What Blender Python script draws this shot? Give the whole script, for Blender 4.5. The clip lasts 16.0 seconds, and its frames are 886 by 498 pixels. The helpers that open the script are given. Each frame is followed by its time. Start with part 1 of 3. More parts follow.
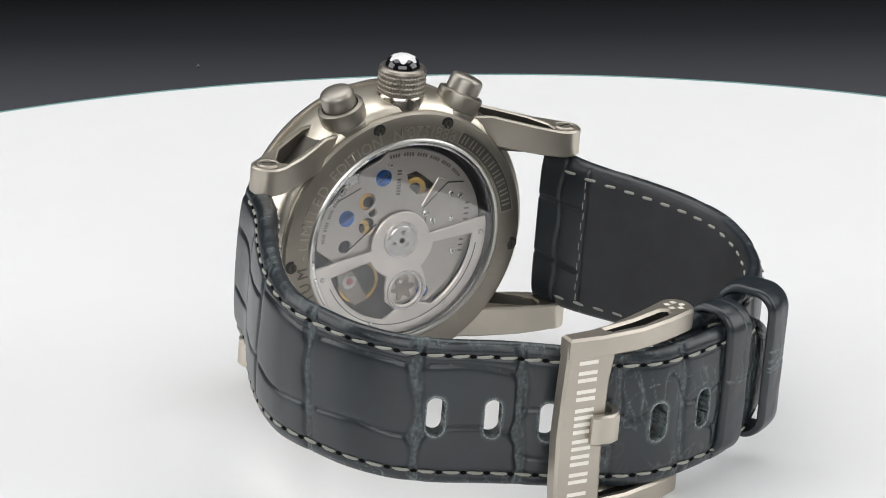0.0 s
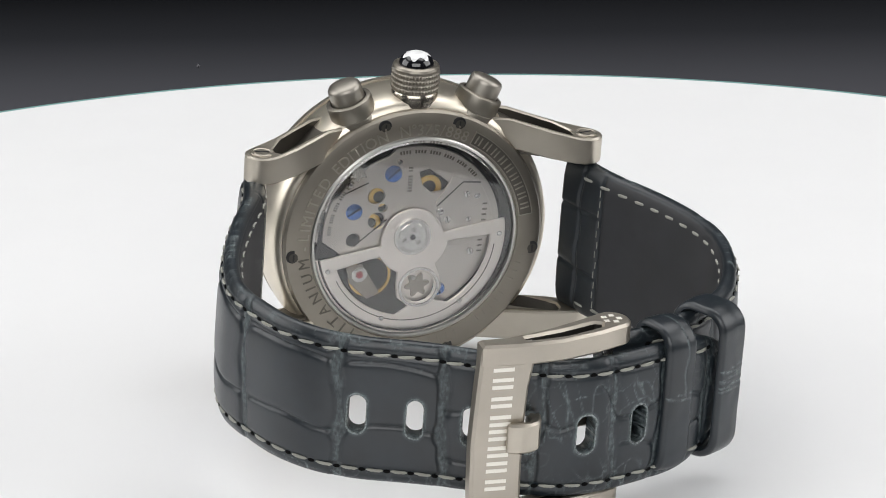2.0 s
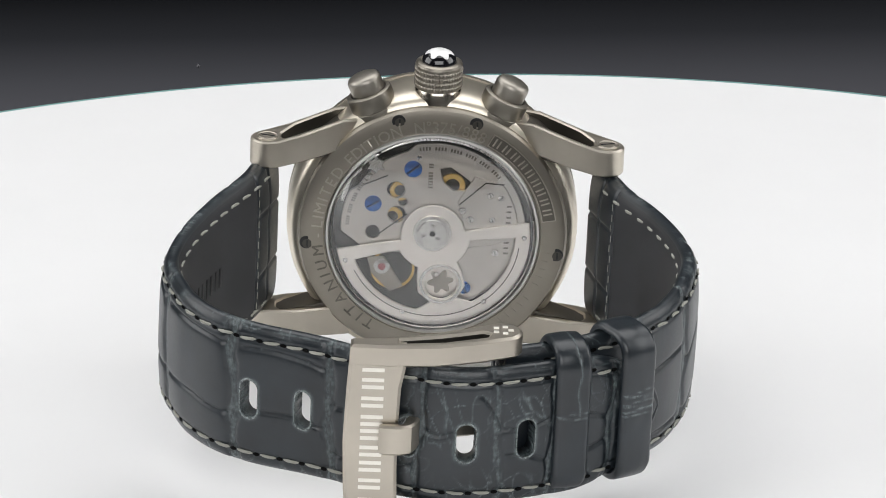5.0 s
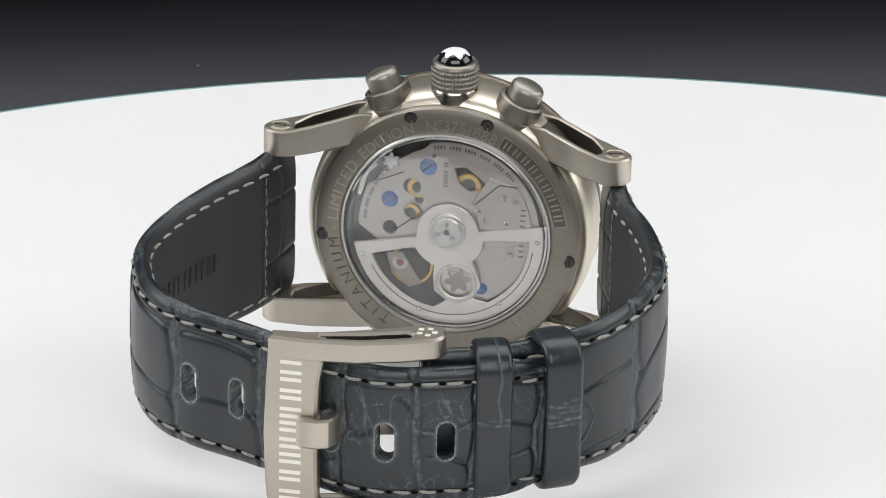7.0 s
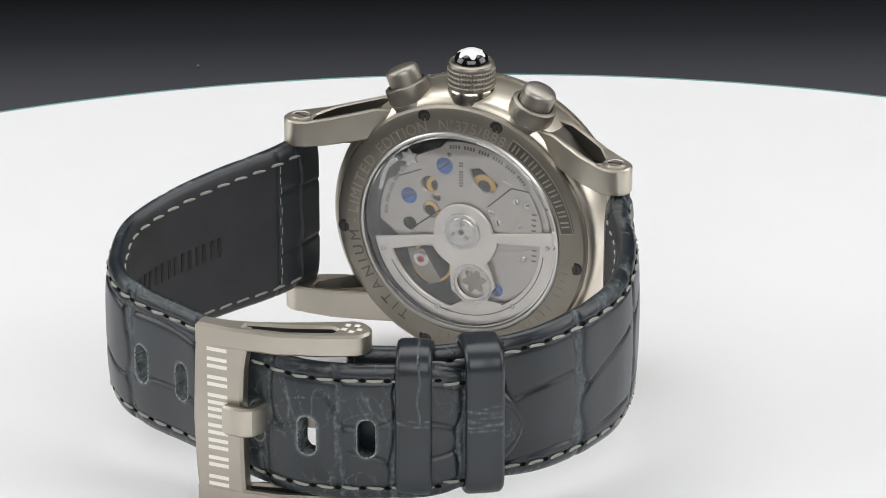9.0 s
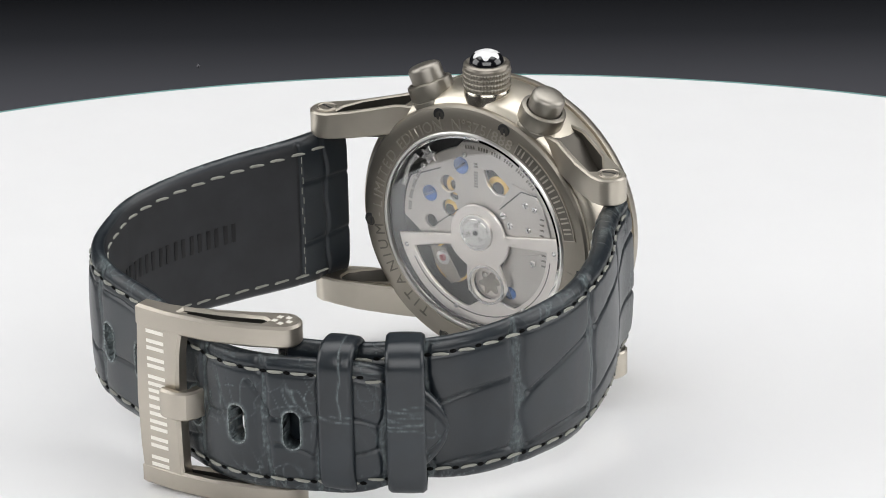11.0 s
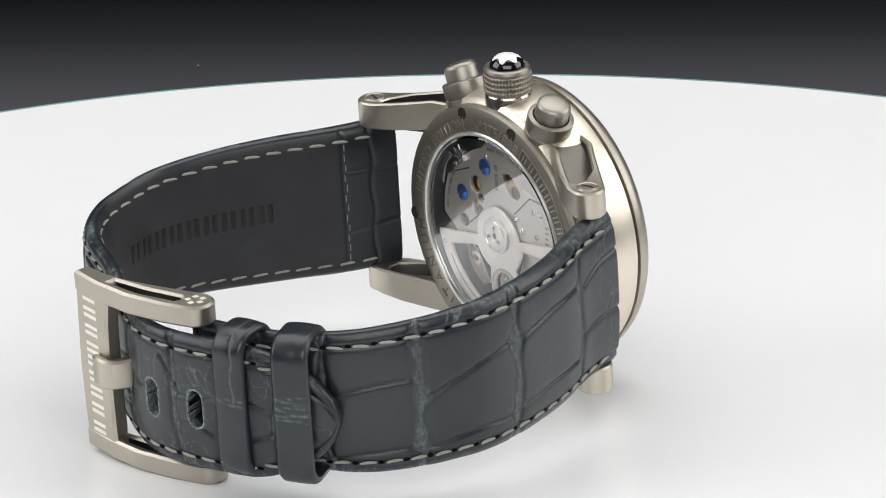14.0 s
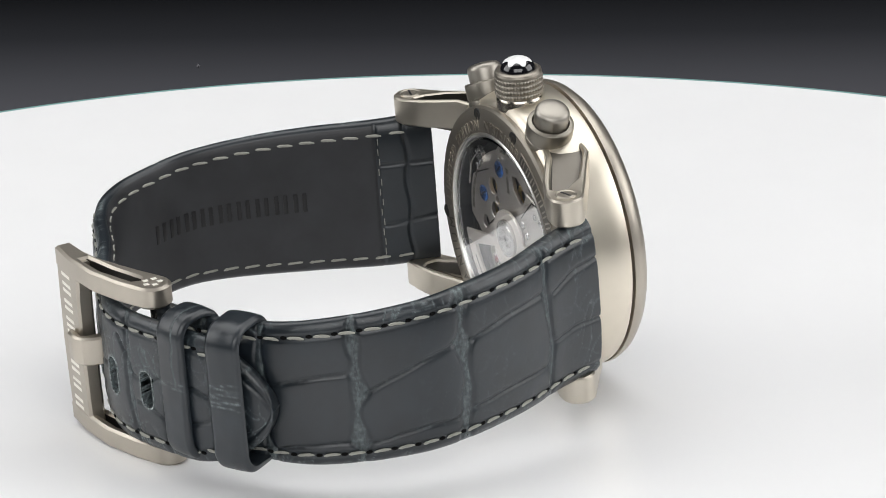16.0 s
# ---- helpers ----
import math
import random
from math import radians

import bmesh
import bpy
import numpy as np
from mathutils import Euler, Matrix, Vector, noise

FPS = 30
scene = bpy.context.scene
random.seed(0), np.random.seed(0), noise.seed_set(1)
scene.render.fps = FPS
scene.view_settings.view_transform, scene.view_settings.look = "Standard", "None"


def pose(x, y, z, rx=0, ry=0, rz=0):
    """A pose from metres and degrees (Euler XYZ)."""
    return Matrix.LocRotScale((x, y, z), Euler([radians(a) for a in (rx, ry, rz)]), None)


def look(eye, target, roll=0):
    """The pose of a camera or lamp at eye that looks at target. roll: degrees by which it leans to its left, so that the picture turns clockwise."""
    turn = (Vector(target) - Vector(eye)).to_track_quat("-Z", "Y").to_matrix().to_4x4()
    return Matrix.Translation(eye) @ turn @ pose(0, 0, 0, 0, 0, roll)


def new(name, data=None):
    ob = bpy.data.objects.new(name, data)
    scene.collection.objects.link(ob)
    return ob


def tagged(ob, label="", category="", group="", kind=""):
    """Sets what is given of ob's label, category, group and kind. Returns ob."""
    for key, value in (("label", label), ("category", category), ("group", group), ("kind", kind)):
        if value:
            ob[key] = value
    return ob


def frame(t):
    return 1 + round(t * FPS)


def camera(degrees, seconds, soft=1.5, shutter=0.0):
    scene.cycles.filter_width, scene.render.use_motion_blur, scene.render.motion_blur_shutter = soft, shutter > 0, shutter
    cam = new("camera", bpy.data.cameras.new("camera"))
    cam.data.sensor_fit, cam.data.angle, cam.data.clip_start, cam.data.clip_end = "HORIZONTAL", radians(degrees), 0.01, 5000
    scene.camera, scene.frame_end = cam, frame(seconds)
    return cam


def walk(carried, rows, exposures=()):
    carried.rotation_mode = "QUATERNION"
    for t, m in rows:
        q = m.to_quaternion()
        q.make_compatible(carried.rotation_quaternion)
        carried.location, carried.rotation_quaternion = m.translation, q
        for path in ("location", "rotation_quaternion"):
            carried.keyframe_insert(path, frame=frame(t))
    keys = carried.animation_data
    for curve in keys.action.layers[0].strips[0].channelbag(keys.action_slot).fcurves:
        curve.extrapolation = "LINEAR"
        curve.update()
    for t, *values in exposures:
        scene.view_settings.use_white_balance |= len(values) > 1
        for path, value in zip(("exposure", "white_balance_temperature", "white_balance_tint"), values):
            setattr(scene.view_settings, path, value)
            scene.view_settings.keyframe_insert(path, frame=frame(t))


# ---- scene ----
# ---- camera and its walk ----
cam = camera(10.88, 16.0, soft=0.95)
EYE = Vector((0.0, -0.66, 0.2389))
YAW, PITCH, ROLL = radians(0.16), radians(-18.09), -0.834
AHEAD = Vector((-math.sin(YAW) * math.cos(PITCH), math.cos(YAW) * math.cos(PITCH), math.sin(PITCH)))
STAND = look(EYE, EYE + AHEAD, ROLL)
walk(cam, [(0.0, STAND), (16.0, STAND)])

# ---- the watch's own frame: x from lug to lug, y from back to dial, z to the crown; about a millimetre a unit ----
MM = 0.66 / 710
RATE = 5.84  # degrees a second of the turntable
WATCH_REST = Matrix(((0.9854, -0.1558, 0.0687, -0.0075055 * 0.66), (0.1612, 0.9836, -0.0814, 0.01422 * 0.66),
                     (-0.0549, 0.0913, 0.9943, (0.361969 - 0.327827) * 0.66), (0, 0, 0, 1)))


def turned(t):
    return Matrix.Rotation(radians(RATE * (3.5 - t)), 4, "Z")


# ---- light: a photo tent's softboxes ----
world = bpy.data.worlds.new("studio")
scene.world = world
world.use_nodes = True
world.node_tree.nodes["Background"].inputs[0].default_value = (0.9, 0.95, 1.0, 1)
world.node_tree.nodes["Background"].inputs[1].default_value = 0.05
scene.view_settings.exposure = 0.0


def softbox(name, eye, target, w, h, power, colour=(1, 1, 1)):
    lamp = bpy.data.lights.new(name, "AREA")
    lamp.shape, lamp.size, lamp.size_y, lamp.energy, lamp.color = "RECTANGLE", w, h, power, colour
    ob = new(name, lamp)
    ob.matrix_world = look(eye, target)
    return ob


softbox("softbox_top", (0.0, 0.22, 0.78), (0, 0.11, 0), 1.2, 0.8, 7.7)
softbox("softbox_left", (-0.80, -0.02, 0.40), (0, 0.06, 0.02), 0.7, 0.6, 3.8)
softbox("softbox_right", (0.80, -0.02, 0.40), (0, 0.06, 0.02), 0.7, 0.6, 3.8)
softbox("softbox_front", (0.0, -1.15, 0.62), (0, 0, 0.02), 1.3, 0.7, 9.2)


# ---- materials ----
class Mat:
    """A node material, with short calls for its nodes."""

    def __init__(self, name, colour, rough=0.5, metal=0.0, **more):
        self.m = bpy.data.materials.new(name)
        self.m.use_nodes = True
        self.t = self.m.node_tree
        self.b = self.t.nodes["Principled BSDF"]
        self.set("Base Color", (*colour, 1)).set("Roughness", rough).set("Metallic", metal)
        for key, value in more.items():
            self.set(key.replace("_", " "), value)

    def set(self, key, value):
        if isinstance(value, bpy.types.NodeSocket):
            self.t.links.new(value, self.b.inputs[key])
        else:
            self.b.inputs[key].default_value = value
        return self

    def node(self, kind, ins=(), **props):
        n = self.t.nodes.new(kind)
        for key, value in props.items():
            if key == "noise_dimensions":
                n.noise_dimensions = value
            elif key == "operation":
                n.operation = value
            elif key == "blend_type":
                n.data_type, n.blend_type = "RGBA", value
            elif key == "attribute_name":
                n.attribute_name = value
        for key, value in dict(ins).items():
            if isinstance(value, bpy.types.NodeSocket):
                self.t.links.new(value, n.inputs[key])
            else:
                n.inputs[key].default_value = value
        return n

    def noise(self, scale, stretch=(1, 1, 1), detail=4, rough=0.6):
        place = self.node("ShaderNodeTexCoord").outputs["Object"]
        m = self.node("ShaderNodeMapping", {"Vector": place, "Scale": stretch})
        return self.node("ShaderNodeTexNoise", {"Vector": m.outputs[0], "Scale": scale, "Detail": detail, "Roughness": rough}).outputs["Fac"]

    def ramp(self, fac, stops):
        n = self.node("ShaderNodeValToRGB", {"Fac": fac})
        e = n.color_ramp.elements
        while len(e) < len(stops):
            e.new(0.5)
        for el, (pos, col) in zip(e, stops):
            el.position, el.color = pos, (*col, 1)
        return n.outputs["Color"]

    def span(self, fac, lo, hi):
        return self.node("ShaderNodeMapRange", {"Value": fac, "To Min": lo, "To Max": hi}).outputs[0]

    def bump(self, height, strength=0.2, distance=0.0001):
        self.set("Normal", self.node("ShaderNodeBump", {"Height": height, "Strength": strength, "Distance": distance}).outputs[0])
        return self


def grey(v, warm=0.0):
    return (v * (1 + warm), v, v * (1 - 1.4 * warm))


def brushed(name, colour, rough, stretch, scale=900, strength=0.12, wear=0.06):
    m = Mat(name, colour, rough, 1.0)
    n = m.noise(scale, stretch, 3, 0.7)
    big = m.noise(120, (1, 1, 1), 3)
    dark, light = [tuple(c * k for c in colour) for k in (1 - wear, 1 + wear)]
    m.set("Base Color", m.ramp(big, [(0.3, dark), (0.7, light)]))
    m.set("Roughness", m.span(n, rough - 0.06, rough + 0.08))
    return m.bump(n, strength, 0.00003).m


TITAN = brushed("titanium_blasted", (0.465, 0.425, 0.365), 0.40, (1, 1, 1), 3000, 0.12)
TITAN_BRUSHED = brushed("titanium_brushed", (0.56, 0.515, 0.44), 0.38, (0.05, 1, 1), 2500, 0.16)
TITAN_DARK = brushed("titanium_case_back", (0.325, 0.298, 0.256), 0.42, (1, 1, 1), 3500, 0.10)
STEEL = brushed("polished_steel", (0.60, 0.59, 0.57), 0.22, (1, 1, 1), 2000, 0.02, 0.02)


def leather(name, colour, groove, rough, relief, shine=0.5):
    """Grained leather; the mesh's crease attribute says where the scales meet."""
    m = Mat(name, colour, rough, 0.0, Specular_IOR_Level=shine)
    a = m.node("ShaderNodeAttribute", attribute_name="crease").outputs["Fac"]
    fine, pores, big = m.noise(1500, (1, 1, 0.35), 7, 0.75), m.noise(6000, (1, 1, 1), 3, 0.6), m.noise(140, (1, 1, 1), 5)
    base = m.ramp(big, [(0.3, tuple(c * 0.7 for c in colour)), (0.75, tuple(c * 1.35 for c in colour))])
    fibre = m.node("ShaderNodeMapRange", {"Value": fine, "From Min": 0.36, "From Max": 0.62}).outputs[0]
    dusty = m.node("ShaderNodeMath", {0: a, 1: fibre}, operation="MULTIPLY").outputs[0]
    mix = m.node("ShaderNodeMix", {}, blend_type="MIX")
    m.t.links.new(dusty, mix.inputs[0])
    m.t.links.new(base, mix.inputs[6])
    mix.inputs[7].default_value = (*groove, 1)
    m.set("Base Color", mix.outputs[2])
    m.set("Roughness", m.span(big, rough - 0.08, rough + 0.12))
    wrinkle = m.node("ShaderNodeMath", {0: fibre, 1: a}, operation="MULTIPLY").outputs[0]
    hill = m.node("ShaderNodeMath", {0: wrinkle, 1: m.span(pores, 0.0, 0.14)}, operation="ADD").outputs[0]
    return m.bump(hill, relief, 0.00012).m


CROC = leather("dark_blue_alligator_leather", (0.0120, 0.0166, 0.0212), (0.19, 0.235, 0.24), 0.31, 0.9, 0.6)
LINING = leather("charcoal_lining_leather", (0.0235, 0.0245, 0.0275), (0.05, 0.05, 0.05), 0.5, 0.3)
THREAD = Mat("grey_thread", (0.30, 0.30, 0.265), 0.8)
THREAD = THREAD.bump(THREAD.noise(5000), 0.5, 0.0001).m
# black that paints shade in holes, screw slots and the movement's well
BLACK = Mat("black_recess_shade", (0.012, 0.012, 0.013), 0.4).m
# metal darkened by colour to paint shade in slots, sunken screws and grooves
DEEP = Mat("recess_shade_metal", (0.10, 0.095, 0.085), 0.45, 1.0).m
GLASS = Mat("sapphire_glass", (1, 1, 1), 0.0, 0.0, Transmission_Weight=1.0, IOR=1.77).m
ONYX = Mat("black_enamel_dome", (0.008, 0.008, 0.01), 0.06, 0.0, Coat_Weight=0.6).m
EMBLEM = Mat("white_enamel", (0.82, 0.82, 0.82), 0.12).m
PALE = Mat("pale_metal_mark", (0.86, 0.83, 0.76), 0.45, 0.3).m

CASE = brushed("titanium_satin", (0.74, 0.68, 0.575), 0.37, (1, 1, 1), 2500, 0.08, 0.03)
ENGRAVE = brushed("engraved_titanium", (0.44, 0.405, 0.35), 0.34, (1, 1, 1), 3500, 0.08)
RINGM = brushed("satin_steel", (0.66, 0.65, 0.62), 0.30, (1, 1, 1), 300, 0.0, 0.03)
POLISHED = brushed("polished_titanium", (0.56, 0.51, 0.44), 0.22, (1, 1, 1), 2500, 0.03, 0.03)
COLLAR = brushed("titanium_pusher_collar", (0.31, 0.287, 0.247), 0.42, (1, 1, 1), 3500, 0.10)
# dark titanium: paints shade in lug slots and engraving, and colours small marks
PUSHD = brushed("shade_and_mark_titanium", (0.17, 0.157, 0.137), 0.42, (1, 1, 1), 3500, 0.10)
PUSH = brushed("titanium_pusher", (0.37, 0.345, 0.305), 0.42, (1, 1, 1), 3000, 0.10)
BRIDGE = brushed("bridge_grey", (0.53, 0.50, 0.465), 0.36, (0.1, 1, 1), 1500, 0.1)
ROTOR = brushed("rotor_grey", (0.76, 0.715, 0.67), 0.39, (1, 1, 1), 3000, 0.08)
DARKPLATE = Mat("dark_plate", (0.05, 0.048, 0.045), 0.5, 0.8).m
RIM = Mat("cut_leather_edge", (0.09, 0.11, 0.112), 0.5)
RIM.set("Base Color", RIM.ramp(RIM.noise(2500, (1, 1, 1), 5, 0.8), [(0.38, (0.02, 0.026, 0.028)), (0.58, (0.30, 0.34, 0.34))]))
RIM = RIM.bump(RIM.noise(3000), 0.6, 0.0002).m
PITBLACK = Mat("stitch_pit_shade", (0.004, 0.004, 0.004), 0.95, 0.0, Specular_IOR_Level=0.1).m
PRESSED = Mat("pressed_leather", (0.006, 0.006, 0.007), 0.45).m
GOLD = Mat("brass", (0.75, 0.52, 0.18), 0.28, 1.0).m
BLUE = Mat("blued_steel", (0.03, 0.13, 0.42), 0.22, 0.9).m
RUBY = Mat("ruby", (0.20, 0.045, 0.05), 0.1).m

table_mat = Mat("white_acrylic", (0.88, 0.88, 0.885), 0.22)
table_mat.set("Roughness", table_mat.span(table_mat.noise(60), 0.16, 0.3))
TABLE = table_mat.m
EDGE = Mat("green_glass_edge", (0.22, 0.42, 0.40), 0.2).m


# ---- helpers for things ----
def part(name, bm, material, parent=None, label="", sharp=32, unit=MM, second=None):
    """One mesh object, its vertices given in the watch's units."""
    bmesh.ops.recalc_face_normals(bm, faces=bm.faces)
    for f in bm.faces:
        f.smooth = True
    for e in bm.edges:
        if len(e.link_faces) == 2 and e.calc_face_angle(0) > radians(sharp):
            e.smooth = False
    bmesh.ops.scale(bm, vec=(unit,) * 3, verts=bm.verts)
    me = bpy.data.meshes.new(name)
    bm.to_mesh(me)
    bm.free()
    me.materials.append(material)
    if second:
        me.materials.append(second)
    ob = new(name, me)
    ob.parent = parent
    if label:
        tagged(ob, label)
    return ob


def again(ob, m, parent):
    """The same mesh once more, as a part of its own; m in the watch's units."""
    o = new(ob.name.split(".")[0], ob.data)
    o.parent = parent
    o.matrix_basis = Matrix.Translation(m.translation * MM) @ m.to_3x3().to_4x4()
    if "label" in ob:
        o["label"] = ob["label"]
    return o


def axis_frame(origin, axis, side=(1, 0, 0)):
    """The pose whose z runs along axis."""
    z = Vector(axis).normalized()
    x = Vector(side)
    x = (x - z * x.dot(z)).normalized()
    y = z.cross(x)
    return Matrix.Translation(origin) @ Matrix((x, y, z)).transposed().to_4x4()


BACK = axis_frame((0, 0, 0), (0, -1, 0))  # height counts from the back's face towards the viewer


def lathe(profile, m=Matrix(), n=64, closed=False, bm=None):
    bm = bm or bmesh.new()
    rings = []
    for r, h in profile:
        if r < 1e-6:
            rings.append([bm.verts.new(m @ Vector((0, 0, h)))])
        else:
            rings.append([bm.verts.new(m @ Vector((r * math.cos(a), r * math.sin(a), h))) for a in (2 * math.pi * k / n for k in range(n))])
    pairs = list(zip(rings, rings[1:])) + ([(rings[-1], rings[0])] if closed else [])
    for a, b in pairs:
        for k in range(n):
            j = (k + 1) % n
            q = [a[k % len(a)], a[j % len(a)], b[j % len(b)], b[k % len(b)]]
            q = list(dict.fromkeys(q))
            if len(q) > 2:
                bm.faces.new(q)
    return bm


def box(size, m=Matrix(), bevel=0.2, seg=2, bm=None):
    one = bmesh.new()
    bmesh.ops.create_cube(one, size=1.0)
    bmesh.ops.scale(one, vec=size, verts=one.verts)
    if bevel:
        bmesh.ops.bevel(one, geom=list(one.edges), offset=bevel, segments=seg, profile=0.5, affect="EDGES")
    bmesh.ops.transform(one, matrix=m, verts=one.verts)
    if bm is None:
        return one
    me = bpy.data.meshes.new("tmp")
    one.to_mesh(me)
    one.free()
    bm.from_mesh(me)
    bpy.data.meshes.remove(me)
    return bm


def slab(outline, low, high, m=Matrix(), bevel=0.2, holes=(), bm=None, mark=0):
    """A plate of the outline's shape (x, y) from low to high, with edges broken and holes cut through."""
    bm = bm or bmesh.new()

    def inset(pts, d):
        out = []
        for k, p in enumerate(pts):
            a, b = Vector(pts[k - 1]), Vector(pts[(k + 1) % len(pts)])
            p = Vector(p)
            e, g = (p - a).normalized(), (b - p).normalized()
            nrm = Vector((-(e.y + g.y), e.x + g.x))
            nrm = nrm.normalized() if nrm.length > 1e-6 else Vector((-e.y, e.x))
            out.append(p + nrm * d / max(0.5, nrm.dot(Vector((-e.y, e.x)))))
        return out

    def area(pts):
        return sum(a[0] * b[1] - a[1] * b[0] for a, b in zip(pts, pts[1:] + pts[:1]))

    loops = []
    for k, pts in enumerate([list(outline), *[list(h) for h in holes]]):
        if (area(pts) > 0) != (k == 0):
            pts = pts[::-1]
        small = inset(pts, bevel)
        levels = [(small, low), (pts, low + bevel), (pts, high - bevel), (small, high)]
        rings = [[bm.verts.new(m @ Vector((p[0], p[1], h))) for p in some] for some, h in levels]
        for a, b in zip(rings, rings[1:]):
            for i in range(len(pts)):
                j = (i + 1) % len(pts)
                f = bm.faces.new((a[i], a[j], b[j], b[i]))
                # material index for cut-out walls, whose darker colour paints shade
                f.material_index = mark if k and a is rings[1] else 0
        loops.append((rings[0], rings[-1], small))
    for side in (0, 1):
        edges = []
        for lo in loops:
            ring = lo[side]
            edges += [bm.edges.get((p, q)) for p, q in zip(ring, ring[1:] + ring[:1])]
        bmesh.ops.triangle_fill(bm, use_beauty=True, edges=edges)
    return bm


def stadium(length, width, n=8, centre=(0, 0)):
    """A slot's outline: straight sides along x and round ends."""
    r, h = width / 2, (length - width) / 2
    pts = []
    for s, a0 in ((1, -90), (-1, 90)):
        pts += [(centre[0] + s * h + r * math.cos(radians(a0 + 180 * k / n)), centre[1] + r * math.sin(radians(a0 + 180 * k / n))) for k in range(n + 1)]
    return pts


def disc(r, n=24, centre=(0, 0)):
    return [(centre[0] + r * math.cos(2 * math.pi * k / n), centre[1] + r * math.sin(2 * math.pi * k / n)) for k in range(n)]


def spline(points, step):
    """Points evenly spaced along a smooth curve through the given ones."""
    pts = [Vector(p) for p in points]
    pts = [2 * pts[0] - pts[1], *pts, 2 * pts[-1] - pts[-2]]
    fine = []
    for a, b, c, d in zip(pts, pts[1:], pts[2:], pts[3:]):
        for k in range(24):
            t = k / 24
            fine.append(0.5 * (2 * b + (c - a) * t + (2 * a - 5 * b + 4 * c - d) * t * t + (3 * b - a - 3 * c + d) * t**3))
    fine.append(pts[-2])
    run = [0.0]
    for a, b in zip(fine, fine[1:]):
        run.append(run[-1] + (b - a).length)
    n = max(2, round(run[-1] / step))
    return [Vector([float(np.interp(run[-1] * k / n, run, [p[i] for p in fine])) for i in range(len(fine[0]))]) for k in range(n + 1)]


# ---- the studio ----
def build_studio():
    bm = lathe([(0, 0), (0.1757, 0)], n=256)
    table = part("turntable", bm, TABLE, None, unit=1, sharp=60)
    tagged(table, "round white glossy acrylic turntable with a greenish glass edge", "turntable")
    edge = part("edge", lathe([(0.1757, 0), (0.1769, -0.0001), (0.17705, -0.0008), (0.17705, -0.006), (0.175, -0.0065), (0, -0.0065)], n=256), EDGE, table, "greenish translucent glass edge", unit=1)
    return table


turntable = build_studio()

backdrop_mat = Mat("backdrop_painted_glow", (0.006, 0.006, 0.0065), 0.95, Specular_IOR_Level=0.1)
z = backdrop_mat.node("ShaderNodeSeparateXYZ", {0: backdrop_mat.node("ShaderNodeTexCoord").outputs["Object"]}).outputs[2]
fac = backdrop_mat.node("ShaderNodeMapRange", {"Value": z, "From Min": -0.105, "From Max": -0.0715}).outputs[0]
# the cloth emits this ramp, which paints the light's falloff
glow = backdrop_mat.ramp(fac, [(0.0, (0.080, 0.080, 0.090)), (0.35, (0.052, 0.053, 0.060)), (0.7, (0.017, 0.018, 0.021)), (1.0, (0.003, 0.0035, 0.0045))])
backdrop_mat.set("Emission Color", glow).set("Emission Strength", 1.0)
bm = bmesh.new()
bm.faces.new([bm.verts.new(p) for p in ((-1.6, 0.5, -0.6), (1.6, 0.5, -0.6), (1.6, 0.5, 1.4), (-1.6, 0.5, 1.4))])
tagged(part("backdrop", bm, backdrop_mat.m, unit=1), "dark studio backdrop, light falloff painted on as a grey-to-black glow", "backdrop", kind="structure")

speck = part("dust_speck", lathe([(0, 0.0006), (0.0006, 0), (0, -0.0006)], Matrix.Translation((-0.0658, 0.4985, -0.0888)), 8), Mat("pale_dust", (0.10, 0.10, 0.11), 0.9).m, unit=1)
tagged(speck, "tiny pale dust speck on the dark backdrop", "dust")

dark = Mat("dark_studio_wall", (0.05, 0.05, 0.052), 0.9)
dark.set("Base Color", dark.ramp(dark.noise(4), [(0.3, (0.04, 0.04, 0.042)), (0.7, (0.06, 0.06, 0.062))]))
for name, pts in {
    "floor": ((-1.6, -1.8, -0.6), (1.6, -1.8, -0.6), (1.6, 0.5, -0.6), (-1.6, 0.5, -0.6)),
    "ceiling": ((-1.6, -1.8, 1.4), (-1.6, 0.5, 1.4), (1.6, 0.5, 1.4), (1.6, -1.8, 1.4)),
    "wall_left": ((-1.6, -1.8, -0.6), (-1.6, 0.5, -0.6), (-1.6, 0.5, 1.4), (-1.6, -1.8, 1.4)),
    "wall_right": ((1.6, -1.8, -0.6), (1.6, -1.8, 1.4), (1.6, 0.5, 1.4), (1.6, 0.5, -0.6)),
    "wall_behind": ((-1.6, -1.8, -0.6), (-1.6, -1.8, 1.4), (1.6, -1.8, 1.4), (1.6, -1.8, -0.6)),
}.items():
    bm = bmesh.new()
    bm.faces.new([bm.verts.new(p) for p in pts])
    tagged(part(name, bm, dark.m, unit=1), "plain dark studio " + name.split("_")[0], name.split("_")[0], kind="structure")
bm = lathe([(0, -0.0066), (0.06, -0.0066), (0.06, -0.05), (0.11, -0.06), (0.11, -0.6), (0, -0.6)], n=64)
tagged(part("pedestal", bm, dark.m, unit=1), "dark round pedestal under the turntable", "pedestal")

# ---- the wristwatch ----
watch = new("wristwatch")
watch.empty_display_size = 0.01
tagged(watch, "titanium chronograph wristwatch on dark blue alligator strap, back showing", "wristwatch")


